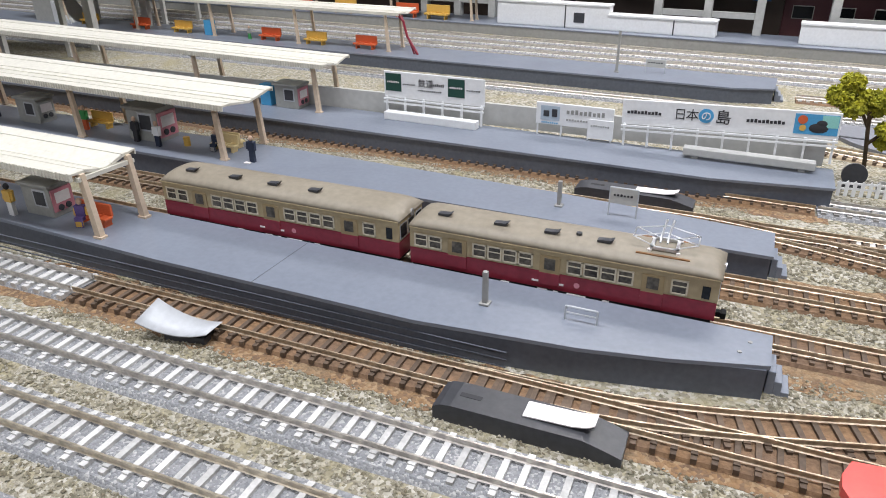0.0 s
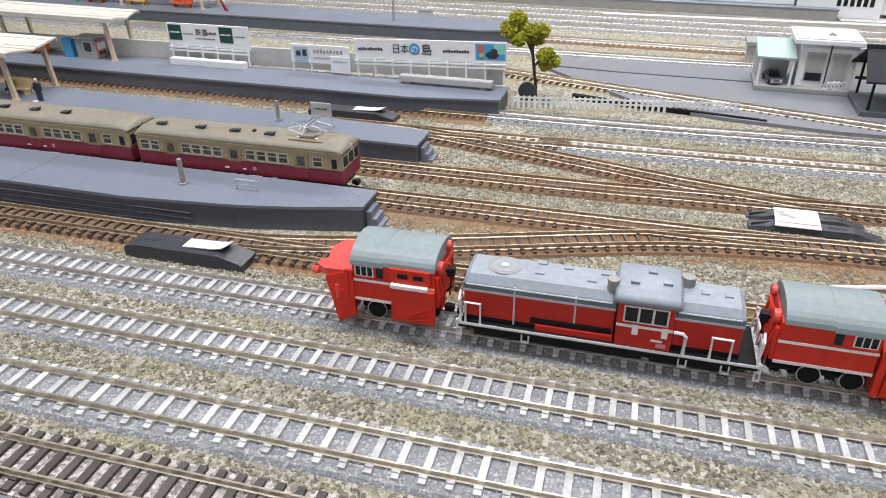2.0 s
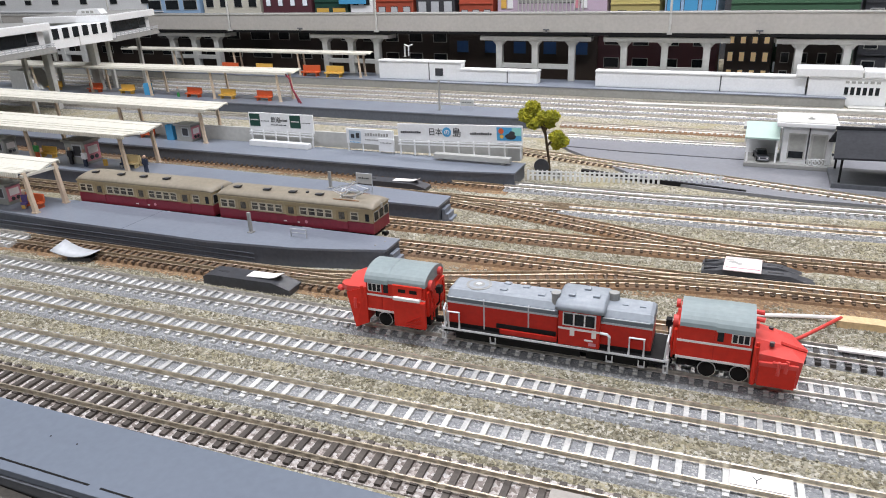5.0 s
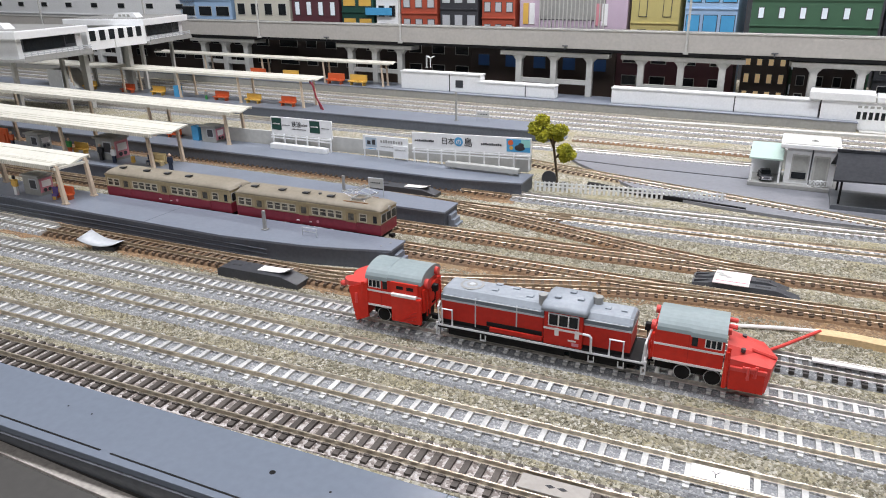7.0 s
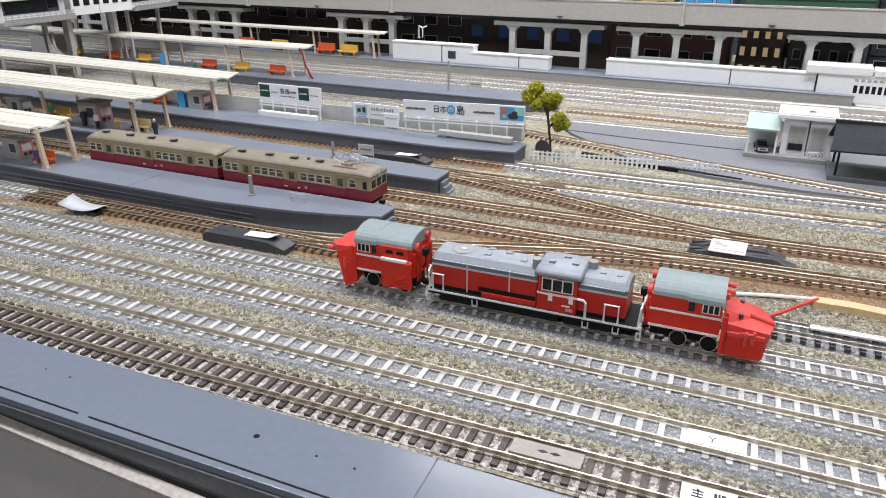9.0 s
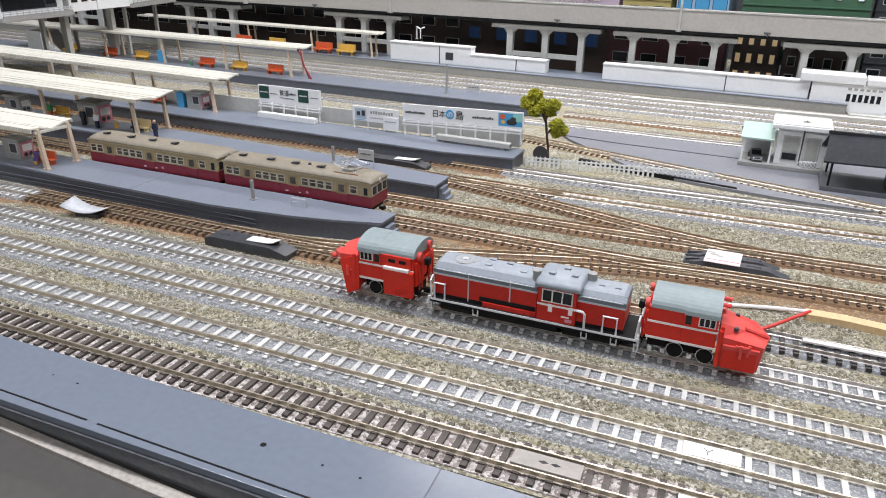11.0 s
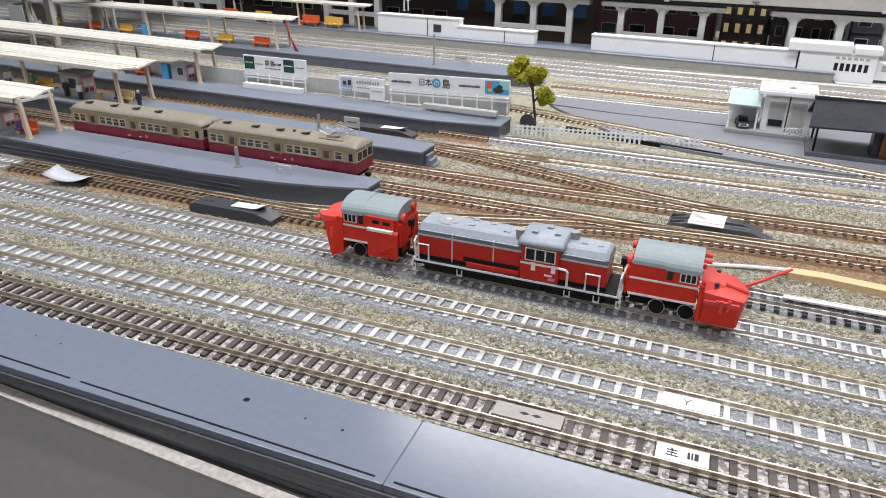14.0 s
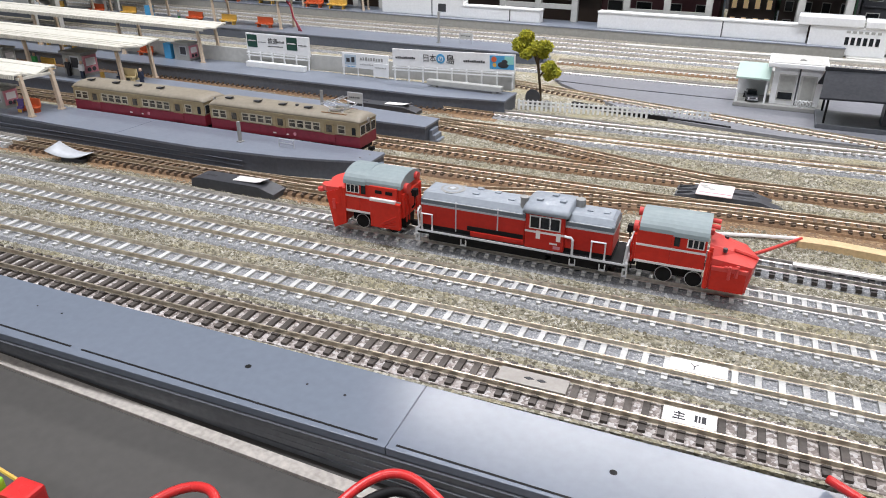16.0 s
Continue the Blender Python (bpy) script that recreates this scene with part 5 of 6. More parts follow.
part("tail", Shape().ball((19, 4.5, 0.6), 6.0, 3.4, 2.2), GREY_BOX, th)
th = thing("metal_clip", "bent grey sheet metal clip on the ground", "clip", -81.5, 246, 0, 8)
ring = []
for k in range(9):
    u = k / 8
    z = 5.2 + 9.0 * (u - 0.45) ** 2 - 2.0 * u
    ring.append([(22 * u - 1, 0.6 * u, z), (22 * u + 0.8 - 1, 10.5 - 2.5 * u, z + 1.8 * (1 - u)), (22 * u + 0.8 - 1, 10.5 - 2.5 * u, z + 2.2 * (1 - u) + 0.1), (22 * u - 1, 0.6 * u, z + 0.4)])
part("sheet", Shape().loft(ring), LIGHT_GREY, th, smooth=True)
part("base", Shape().box(6, 19, 2, 8, 0, 3.4, 0.4), CHARCOAL, th)

for label, x0, x1, y, mat, marks in (("grey uncoupler plate with black arrows between the rails", 191.8, 212.0, 150.2, PLATE_GREY, "arrows"), ("white paper label with black print between the rails", 237.8, 251.6, 149.5, PAPER, "print"), ("white paper label with a pencil letter between the rails", 238.3, 254.6, 173.4, PAPER, "letter"), ("long white paper strip lying on the track", 281, 318, 269.0, PAPER, "")):
    th = thing("track_label" if mat is PAPER else "uncoupler_plate", label, "label" if mat is PAPER else "plate", x0, y, 0, group="track labels")
    base = 3.2 if y < 160 else 4.2
    half = 3.2 if x1 - x0 < 30 else 1.8
    part("sheet", Shape().box(0, x1 - x0, -half, half, base, base + 0.9, 0.15), mat, th)
    if marks == "arrows":
        for e in (-1, 1):
            c = 10.8 + 1.8 * e
            part("arrow", Shape().prism([(c - 1.5, 0), (c, -0.7), (c + 1.5, 0), (c, 0.7)], "z", base + 0.85, base + 1.0), INK, th)
    elif marks == "print":
        text(th, "lettering", "主", 2.4, -1.5, base + 0.98, 3.6, INK).matrix_basis = pose(2.4 * MM, -1.4 * MM, (base + 0.98) * MM)
        for k, (x, ww) in enumerate(((8.2, 0.7), (9.2, 0.5), (10.0, 1.1))):
            part("print_bar", Shape().box(x, x + ww, -1.4, 1.4, base + 0.85, base + 1.0), INK, th)
    elif marks == "letter":
        part("letter_y", Shape().tube([(6.0, 1.4, base + 0.95), (7.0, 0.0, base + 0.95), (8.2, 1.4, base + 0.95)], 0.15, 4).tube([(7.0, 0, base + 0.95), (7.0, -1.5, base + 0.95)], 0.15, 4), INK, th)

th = thing("stick_tool", "pale wooden stick with coral and white rods", "stick", 286, 296, 0)
part("wood", Shape(286, 296, 0).loft([[(x, y - 3.2, 0.6), (x, y + 3.2, 0.6), (x, y + 3.0, 4.6), (x, y - 3.0, 4.6)] for x, y in ((285.5, 296.5), (300, 297), (322, 294.5), (345, 292.5), (420, 290))]), WOOD, th)
part("coral_rod", Shape(286, 296, 0).tube([(258, 254, 7.5), (272, 273, 6.5), (287, 297, 4.6)], 0.75, 8), PINK_RED, th)
part("white_rod", Shape(286, 296, 0).tube([(248, 291, 2.6), (270, 296.5, 3.0), (287, 297.5, 4.2)], 0.9, 8), PAPER, th)


def cable(label, pts, mat):
    single("cable", Shape().tube([p for p in smooth3(pts)], 1.15, 8), mat, label, "cable", "loose cables", smooth=True)


def smooth3(p, n=10):
    p = [Vector(q) for q in p]
    ext, out = [2 * p[0] - p[1]] + p + [2 * p[-1] - p[-2]], []
    for a, b, c, d in zip(ext, ext[1:], ext[2:], ext[3:]):
        out += [0.5 * (2 * b + (c - a) * t + (2 * a - 5 * b + 4 * c - d) * t * t + (3 * b - a - 3 * c + d) * t ** 3) for t in (k / n for k in range(n))]
    return out + [p[-1]]


cable("red insulated cable looping over the table", [(124, 55, -0.8), (131, 74, 1), (138, 81, 3), (146, 80, 4), (152, 70, 2), (160, 50, -0.8)], WIRE_RED)
cable("red insulated cable looping beside the deck", [(168, 70, -0.8), (172, 90, 3), (180, 99, 6), (191, 96.5, 7), (204, 86, 4), (215, 60, -0.8)], WIRE_RED)
cable("black insulated cable looping beside the deck", [(171, 66, -0.8), (174, 86, 2), (182, 95.5, 4.6), (191, 93.5, 5.4), (201, 85, 3), (211, 58, -0.8)], BLACK)
cable("thin red cable running across the deck", [(276, 136.5, 5.5), (284, 129.5, 6.2), (292, 122, 6.8), (315, 106, 7.5), (330, 92, 5), (340, 70, -0.8)], WIRE_RED)
th = thing("connector_plug", "lime green and red connector plugs on the table", "connector", 101, 63, -2)
part("green_plug", Shape().box(-16, 0, -10, 3, 0, 7, 0.8), LIME, th)
part("red_plug", Shape().box(0.5, 8, 0, 6, 0, 5, 0.8), WIRE_RED, th)
part("yellow_wire", Shape().tube([(-14, 6, 1), (-8, 7, 3), (0, 5.5, 3.5)], 0.5, 6), YELLOW, th)


# ---- tree ----
def foam_tree(x, y, clumps, label):
    th = thing("foam_tree", label, "tree", x, y, 0)
    part("trunk", Shape().tube([(0, 0, 0), (-1, 0.5, 12), (-3, 0, 26), (-5, 0, 40)], 0.95, 8).tube([(-2.6, 0, 22), (2, -1, 28), (5, -1, 31)], 0.8, 6).tube([(-3.6, 0, 30), (-8, 2, 38), (-12, 2, 44)], 0.8, 6).tube([(-4, 0, 33), (-1, 3, 42), (0, 4, 48)], 0.7, 6), BARK, th)
    rng, s = random.Random(4), Shape()
    for cx, cy, cz, r in clumps:
        for k in range(int(90 * r)):
            d = Vector((rng.gauss(0, 1), rng.gauss(0, 1), rng.gauss(0, 1))).normalized() * (r * (0.45 + 0.62 * rng.random()))
            d.z *= 0.8
            q = 0.5 + 0.75 * rng.random()
            c = Vector((cx, cy, cz)) + d
            u = Vector((rng.gauss(0, 1), rng.gauss(0, 1), rng.gauss(0, 1))).normalized()
            v = u.orthogonal().normalized()
            w = u.cross(v)
            s.poly([tuple(c + u * q), tuple(c - u * q * 0.4 + v * q), tuple(c - u * q * 0.4 - v * q * 0.6 + w * q), tuple(c - u * q * 0.4 - v * q * 0.6 - w * q)], [(0, 1, 2), (0, 2, 3), (0, 3, 1), (1, 3, 2)])
    tagged(part("crown", s, LEAF, th, "yellow-green foam clumps"), kind="stuff")
    return th


foam_tree(128, 499, [(-18, 0, 44, 6.2), (-14, 2, 50, 5.4), (-6, 1, 43, 6.4), (0, 2, 43.5, 5.6), (-12, -3, 39, 5.0), (-2, 3, 38.5, 4.6), (5, -1, 30, 5.4), (8.5, 0, 26.5, 4.8), (4, 1, 23, 3.6)], "yellow-green foam model tree on a thin brown trunk")
single("round_board", Shape().disc((123, 492, 8.5), 5.6, 1.4, "y", 24).box(119, 127, 491, 495, 0, 5, 0.5), CHARCOAL, "dark round board at the tree's foot", "board")
single("small_stone_board", Shape().disc((135, 488, 5.5), 2.6, 1.2, "y", 18).box(132.4, 137.6, 488, 489.2, 0, 5.5), CONCRETE, "small grey rounded board beside the tree", "board")


# ---- the town side ----
single("road", Shape().prism([(119, 600), (130, 578), (196, 500), (240, 487), (300, 478), (1300, 478), (1300, 640), (300, 632), (119, 624)], "z", 0.0, 3.6), ROAD, "smooth blue-grey road board behind the fence", "road", kind="structure")
single("road_joint", Shape().prism([(122, 592), (175, 585.5), (268, 584.5), (268, 582.5), (175, 583), (122, 589)], "z", 3.3, 3.9), CHARCOAL, "dark open joint across the road board", "trim", kind="structure")
single("black_edge_strip", Shape().prism([(150, 512.5), (183, 503), (263, 487.5), (263, 485.5), (183, 499), (150, 507)], "z", 0, 4.4), BLACK, "thin black edge strip beside the road", "trim", kind="structure")


def car_model(label, x, y, z, mat, turn=0, k=1.0, van=False):
    th = thing("model_car", label, "car", x, y, z, turn, group="parked model cars")
    S = lambda: Shape()
    L, W = 14.5 * k, 5.6 * k
    side = [(-L, 1.6), (-L, 4.4), (-L * 0.95, 5.4), (-L * 0.55, 5.8), (L * 0.45, 5.8), (L * 0.9, 5.2), (L, 4.2), (L, 1.6)]
    part("body", S().prism([(px, pz * k) for px, pz in side], "y", -W, W), mat, th)
    top = [(-L * 0.7, 5.7), (-L * 0.45, 9.2), (L * 0.12, 9.2), (L * 0.42, 5.7)] if not van else [(-L * 0.95, 5.6), (-L * 0.9, 10), (L * 0.3, 10), (L * 0.55, 5.6)]
    part("cabin", S().prism([(px, pz * k) for px, pz in top], "y", -W * 0.86, W * 0.86), GLASS, th)
    cab = [(px * 0.86 - 0.2, min(pz, 9.6) + 0.25) for px, pz in top[1:3]]
    part("car_roof", S().box(cab[0][0], cab[1][0], -W * 0.86, W * 0.86, top[1][1] * k - 0.3, top[1][1] * k + 0.3, 0.2), mat, th)
    for wx in (-L * 0.62, L * 0.62):
        for wy in (-W, W):
            o = part("wheel", S().disc((wx, wy - 0.7, 2.1 * k), 2.1 * k, 1.4, "y", 16), BLACK, th)
            part("rim", S().disc((wx, wy - 0.85, 2.1 * k), 1.2 * k, 1.7, "y", 12), SILVER, o)
    for e in (-1, 1):
        part("headlight", S().disc((L - 0.1, e * W * 0.7, 4.0 * k), 0.8 * k, 0.4, "x", 10), PAPER, th)
    part("bumper", S().box(L - 0.2, L + 0.7, -W, W, 2.0 * k, 3.0 * k, 0.2).box(-L - 0.7, -L + 0.2, -W, W, 2.0 * k, 3.0 * k, 0.2), SILVER, th)
    return th


# small house with a carport
th = thing("model_house", "white model house with a green-roofed carport", "house", 269, 564, 3.6)
part("base_slab", Shape().box(-3, 60, -3, 38, 0, 3, 0.4), CONCRETE, th, "grey base slab")
part("wall", Shape().box(22, 56, 4, 36, 3, 30, 0.3), WHITE, th)
part("roof", Shape().box(17, 58, 0, 40, 30, 33, 0.5), WHITE, th, "flat white roof")
part("roof_edge", Shape().box(18.5, 57, 1.5, 38.5, 32.9, 33.5), PALE_CONC, th)
part("carport_roof", Shape().poly([(-4, 0, 20), (20, 0, 20), (20, 30, 26), (-4, 30, 26), (-4, 0, 21.2), (20, 0, 21.2), (20, 30, 27.2), (-4, 30, 27.2)], [(3, 2, 1, 0), (4, 5, 6, 7), (0, 1, 5, 4), (1, 2, 6, 5), (2, 3, 7, 6), (3, 0, 4, 7)]), MINT, th, "grey-green carport roof")
for x in (-2, 18):
    part("post", Shape().box(x, x + 1.4, 1, 2.4, 3, 20.5), WHITE, th)
part("carport_wall", Shape().box(-3, 20, 29, 31, 3, 24), WHITE, th)
win = part("window_frame", Shape().box(26, 38, 3.4, 4.1, 6, 25, 0.2), PALE_CONC, th)
part("pane", Shape().box(27, 37, 3.2, 4.0, 13, 24), GREY_BOX, win)
part("lower_pane", Shape().box(27, 37, 3.2, 4.0, 7, 12), GLASS, win)
door = part("door_frame", Shape().box(41, 52, 3.4, 4.1, 3, 25, 0.2), PALE_CONC, th)
part("pane", Shape().box(42.5, 50.5, 3.2, 4.0, 4, 24), GREY_BOX, door)
part("downpipe", Shape().tube([(39.5, 3, 3), (39.5, 3, 30)], 0.5), CHARCOAL, th)
part("roof_mark", Shape().tube([(38, 14, 34), (40, 18, 34), (42, 14, 34), (38, 14, 34)], 0.4, 5), CONCRETE, th)
car_model("dark old model car parked under the carport", 279, 577, 6.8, CHARCOAL, -80, 0.72)
th = thing("bicycle_rack", "white plastic bicycles before the house door", "bicycle", 310, 563, 6.8)
for k in range(3):
    for e in (0, 5):
        part("wheel", Shape().tube([(e + 4.4 * k * 0.6 + 2.2 * math.cos(a), 1.2 * k, 2.3 + 2.2 * math.sin(a)) for a in (2 * math.pi * j / 12 for j in range(13))], 0.3, 5), WHITE, th)
    part("frame", Shape().tube([(2.6 * k, 1.2 * k, 2.3), (2.6 * k + 2, 1.2 * k, 5), (2.6 * k + 5, 1.2 * k, 2.3)], 0.35, 5), WHITE, th)

# open shed
th = thing("open_shed", "dark-roofed open model shed with brown locker", "shed", 320, 517, 3.6)
part("base_slab", Shape().box(-1.5, 60.5, -3, 40, 0, 3.2, 0.4), DARK_STEP, th, "dark grey base slab")
part("front_roof", Shape().poly([(-3, -6, 20.5), (61.5, -6, 22), (61.5, 20, 36), (-1, 20, 34.5), (-3, -6, 21.7), (61.5, -6, 23.2), (61.5, 20, 37.2), (-1, 20, 35.7)], [(3, 2, 1, 0), (4, 5, 6, 7), (0, 1, 5, 4), (1, 2, 6, 5), (2, 3, 7, 6), (3, 0, 4, 7)]), SHED_ROOF, th, "charcoal roof slope")
part("rear_roof", Shape().poly([(-1, 20, 34.5), (61.5, 20, 36), (61.5, 44, 22), (-3, 44, 20.5), (-1, 20, 35.7), (61.5, 20, 37.2), (61.5, 44, 23.2), (-3, 44, 21.7)], [(3, 2, 1, 0), (4, 5, 6, 7), (0, 1, 5, 4), (1, 2, 6, 5), (2, 3, 7, 6), (3, 0, 4, 7)]), SHED_ROOF, th, "charcoal roof slope")
for x in (2.5, 57):
    for y in (0, 36):
        part("post", Shape().box(x, x + 1.4, y, y + 1.4, 3.2, 24), BLACK, th)
part("locker", Shape().box(44, 57, 2, 20, 3.2, 20, 0.3), BROWN, th, "brown locker")
# solid charcoal box stands in for the shade beside the locker
part("locker_shade", Shape().box(39, 44, 6, 20, 3.2, 20, 0.3), CHARCOAL, th, "charcoal block painting the shaded recess beside the locker")
part("locker_rail", Shape().box(43.8, 57.2, 1.6, 2.1, 17.5, 18.3), CHARCOAL, th)
part("ridge", Shape().box(-2, 62, 18.8, 21.2, 35.4, 37.6, 0.3), SHED_ROOF, th)
part("rear_rail", Shape().box(0, 58, 36, 37.0, 12, 14), CHARCOAL, th)

single("parking_board", Shape().prism([(389, 500), (800, 486), (800, 575), (402, 578)], "z", 3.6, 5.0), CONCRETE, "pale grey parking board", "pavement", kind="structure")
car_model("silver model coupe parked on grey ground", 440, 604, 3.6, LIGHT_GREY, 172, 0.95)
car_model("tan resin model car parked on the pale board", 421, 540, 4.9, TAN, 100, 0.82)
car_model("silver model estate car parked on the pale board", 447, 535, 4.9, LIGHT_GREY, 125, 0.9, True)
car_model("teal model estate car parked behind", 515, 760, 3.6, TEAL, 180, 1.3, True)
car_model("red model car parked near the vending machines", 490, 570, 4.9, ORANGE, 90, 0.7)
single("blue_post", Shape().box(416, 419, 512, 514.5, 4.9, 12, 0.3), BLUE, "small blue post beside the road", "post")
for k, m in enumerate((BLUE, PINK_RED, LIGHT_GREY, PINK_RED, YELLOW, PINK_RED, WHITE, BLUE)):
    x = 408 + 12.4 * k
    th = thing("vending_machine", "coloured model vending machine with white canopy", "vending machine", x, 640, 3.6, group="vending machines")
    part("cabinet", Shape().box(0, 11.4, 0, 9, 0, 22, 0.4), m, th)
    part("front_glass", Shape().box(1.4, 10.0, -0.3, 0.2, 10.5, 19.5, 0.1), CHARCOAL, th)
    part("lower_panel", Shape().box(1.4, 10.0, -0.3, 0.2, 3, 8.6, 0.1), PAPER, th)
    part("panel_mark", Shape().box(2.4, 8.0, -0.6, -0.2, 4.6, 6.4), m, th)
    part("canopy", Shape().box(-0.4, 11.8, -3, 10, 22, 26, 0.3), WHITE, th)
th = thing("station_shelter", "long low grey roofed shelter behind the house", "shelter", 300, 650, 0, group="low shelters")
part("roof", Shape().box(-30, 100, 0, 22, 16, 18.5, 0.3), CONCRETE, th)
part("wall", Shape().box(-28, 98, 3, 20, 0, 16), PALE_CONC, th)
th = thing("station_shelter", "small dark roofed shelter behind the shed", "shelter", 372, 655, 0, group="low shelters")
part("roof", Shape().box(0, 52, 0, 18, 17, 20, 0.4), CHARCOAL, th)
part("wall", Shape().box(3, 49, 3, 16, 0, 17), PALE_CONC, th)
# low block added in place of a white ballast strip
single("low_pale_strip", Shape().box(150, 1000, 733, 741, 0, 5.5, 0.5), PALE_CONC, "long low pale block added for a white ballast strip among the far tracks", "wall", kind="structure")


def bus(label, x, y, z, mat, L=64, turn=0):
    th = thing("model_bus", label, "bus", x, y, z, turn, group="model buses")
    part("body", Shape().box(0, L, -8, 8, 3, 22, 1.2), mat, th)
    n = 7
    for k in range(n):
        a = 7 + (L - 10) * k / n
        part("window", Shape().box(a, a + (L - 10) / n - 1.4, -8.25, -7.9, 12.5, 19, 0.2), GREY_BOX, th)
    for wx in (L * 0.22, L * 0.76):
        part("wheel", Shape().disc((wx, -8.3, 3.4), 3.4, 1.6, "y", 18), BLACK, th)
        part("wheel", Shape().disc((wx, 6.7, 3.4), 3.4, 1.6, "y", 18), BLACK, th)
    return th


bus("white model bus parked beside the far track", 441, 945, 3, WHITE, 88)
bus("white model bus parked beside the viaduct", 640, 940, 3, WHITE)
single("far_road", Shape().box(398, 1300, 905, 1100, 0, 3), PALE_CONC, "pale far road board", "road", kind="structure")

# white walls and low white blocks on the rear platform
for x0, x1, z1, lab in ((-193, -73, 43, "white low building on the rear platform"), (-73, 33, 32, "white parapet wall on the rear platform"), (110, 348, 36, "white parapet wall on the rear platform")):
    th = thing("parapet", lab, "parapet", x0, 930, 12, group="white parapets")
    part("wall", Shape().box(0, x1 - x0, 0, 14, 0, (z1 - 14) * 0.8, 0.8), WHITE, th)
    part("joint", Shape().box((x1 - x0) * 0.62, (x1 - x0) * 0.62 + 1.2, -0.4, 0.4, 0, (z1 - 14) * 0.8 + 1), CHARCOAL, th)
    if z1 > 40:
        part("poster", Shape().box(84, 95, -0.5, 0.4, 6, 16), CHARCOAL, th, "small dark poster")
    part("coping", Shape().box(-0.5, x1 - x0 + 0.5, -1, 15, (z1 - 14) * 0.8, (z1 - 14) * 0.8 + 2, 0.4), WHITE, th)
th = thing("white_block", "small white building with dark square windows", "building", 318, 925, 3)
part("body", Shape().box(38, 119, 0, 30, 0, 29, 0.6), WHITE, th)
part("roof", Shape().box(24, 92, -2, 32, 29, 38, 1.0), WHITE, th)
part("side_roof", Shape().box(94, 122, -2, 32, 29, 36, 1.0), WHITE, th)
part("roof_gap", Shape().box(90, 96, 2, 28, 29, 34), PALE_CONC, th)
for k in range(6):
    part("window", Shape().box(76 + 6.2 * k, 80 + 6.2 * k, -0.4, 0.3, 11, 19, 0.2), GLASS, th)
    part("upper_window", Shape().box(76 + 6.2 * k, 80 + 6.2 * k, -0.4, 0.3, 23, 25.5, 0.1), GREY_BOX, th)
post("thin mast with twin lamps on the rear platform", -150, 925, 43, 14, 0.8, PALE_CONC)
th = thing("fan_ornament", "small white three-bladed ornament on a post", "ornament", -147, 932, 43)
part("pole", Shape().tube([(0, 0, 0), (0, 0, 14)], 0.7), WHITE, th)
for a in (30, 150, 270):
    part("arm", Shape().tube([(0, 0, 13), (7 * math.cos(radians(a)), 0, 13 + 5 * math.sin(radians(a)))], 1.0, 6), WHITE, th)

# ---- elevated line ----
PARAPET = node_mat("warm_grey_parapet", (0.43, 0.41, 0.385), 0.5, var=0.06, scale=25, fine=300)
th = thing("viaduct", "grey elevated railway deck on pale columns", "viaduct", 0, 960, 0)
part("parapet", Shape().box(-1400, 1400, 0, 4, 74, 97, 0.8), PARAPET, th, "pale grey parapet")
part("parapet_cap", Shape().box(-1400, 1400, -1.2, 5, 96.5, 98.6, 0.3), PALE_CONC, th, "paler coping along the parapet")
part("deck", Shape().box(-1400, 1400, 4, 80, 74, 86), CONCRETE, th)
part("rear_parapet", Shape().box(-1400, 1400, 80, 84, 74, 97), CONCRETE, th)
# black sheet: shade under the deck put into the colour
part("shaded_soffit", Shape().box(-1400, 1400, 1, 83, 70.5, 74), BLACK, th)
for x in (-1160, -920, -680, -452, -205, 196, 440, 680, 920):
    part("parapet_joint", Shape().box(x - 0.5, x + 0.5, -0.4, 0.2, 74, 96.5), DARK_STEP, th)
    part("mast_bracket", Shape().box(x - 3.2, x + 3.2, -4.5, 0, 72.5, 75.5, 0.4), PALE_CONC, th)
    part("lamp_mast", Shape().tube([(x, -2.2, 75), (x, -2.2, 165)], 1.5, 8), PALE_CONC, th)
for x in (-330, 40, 300):
    part("drain_bracket", Shape().box(x - 4, x + 4, -2.5, 0, 76.5, 78, 0.2).box(x - 0.8, x + 0.8, -2.0, -0.2, 73, 77), DARK_STEP, th)
for x0, x1 in ((-1150, -1010), (-880, -745), (-600, -470), (-320, -192), (-54, 98), (114, 269), (321, 480), (530, 690), (740, 900)):
    cap = part("pier_cap", Shape().box(x0, x1, 8, 40, 62.5, 68.5, 0.8), PALE_CONC, th, "pale pier cap")
    for k in (0.17, 0.5, 0.83):
        x = x0 + (x1 - x0) * k
        col = part("column", Shape().box(x - 4.2, x + 4.2, 12, 24, 12, 62.5, 0.8), PALE_CONC, th, "pale square column")
        part("haunch", Shape().prism([(x - 9.5, 62.5), (x + 9.5, 62.5), (x + 4.2, 56.5), (x - 4.2, 56.5)], "y", 12.5, 23.5), PALE_CONC, col)
    part("brace", Shape().box(x0 + (x1 - x0) * 0.17, x0 + (x1 - x0) * 0.83, 14, 20, 27, 33), PALE_CONC, th)
    part("bearing", Shape().box(x0 + 6, x1 - 6, 12, 36, 68.5, 70.5), CHARCOAL, cap)

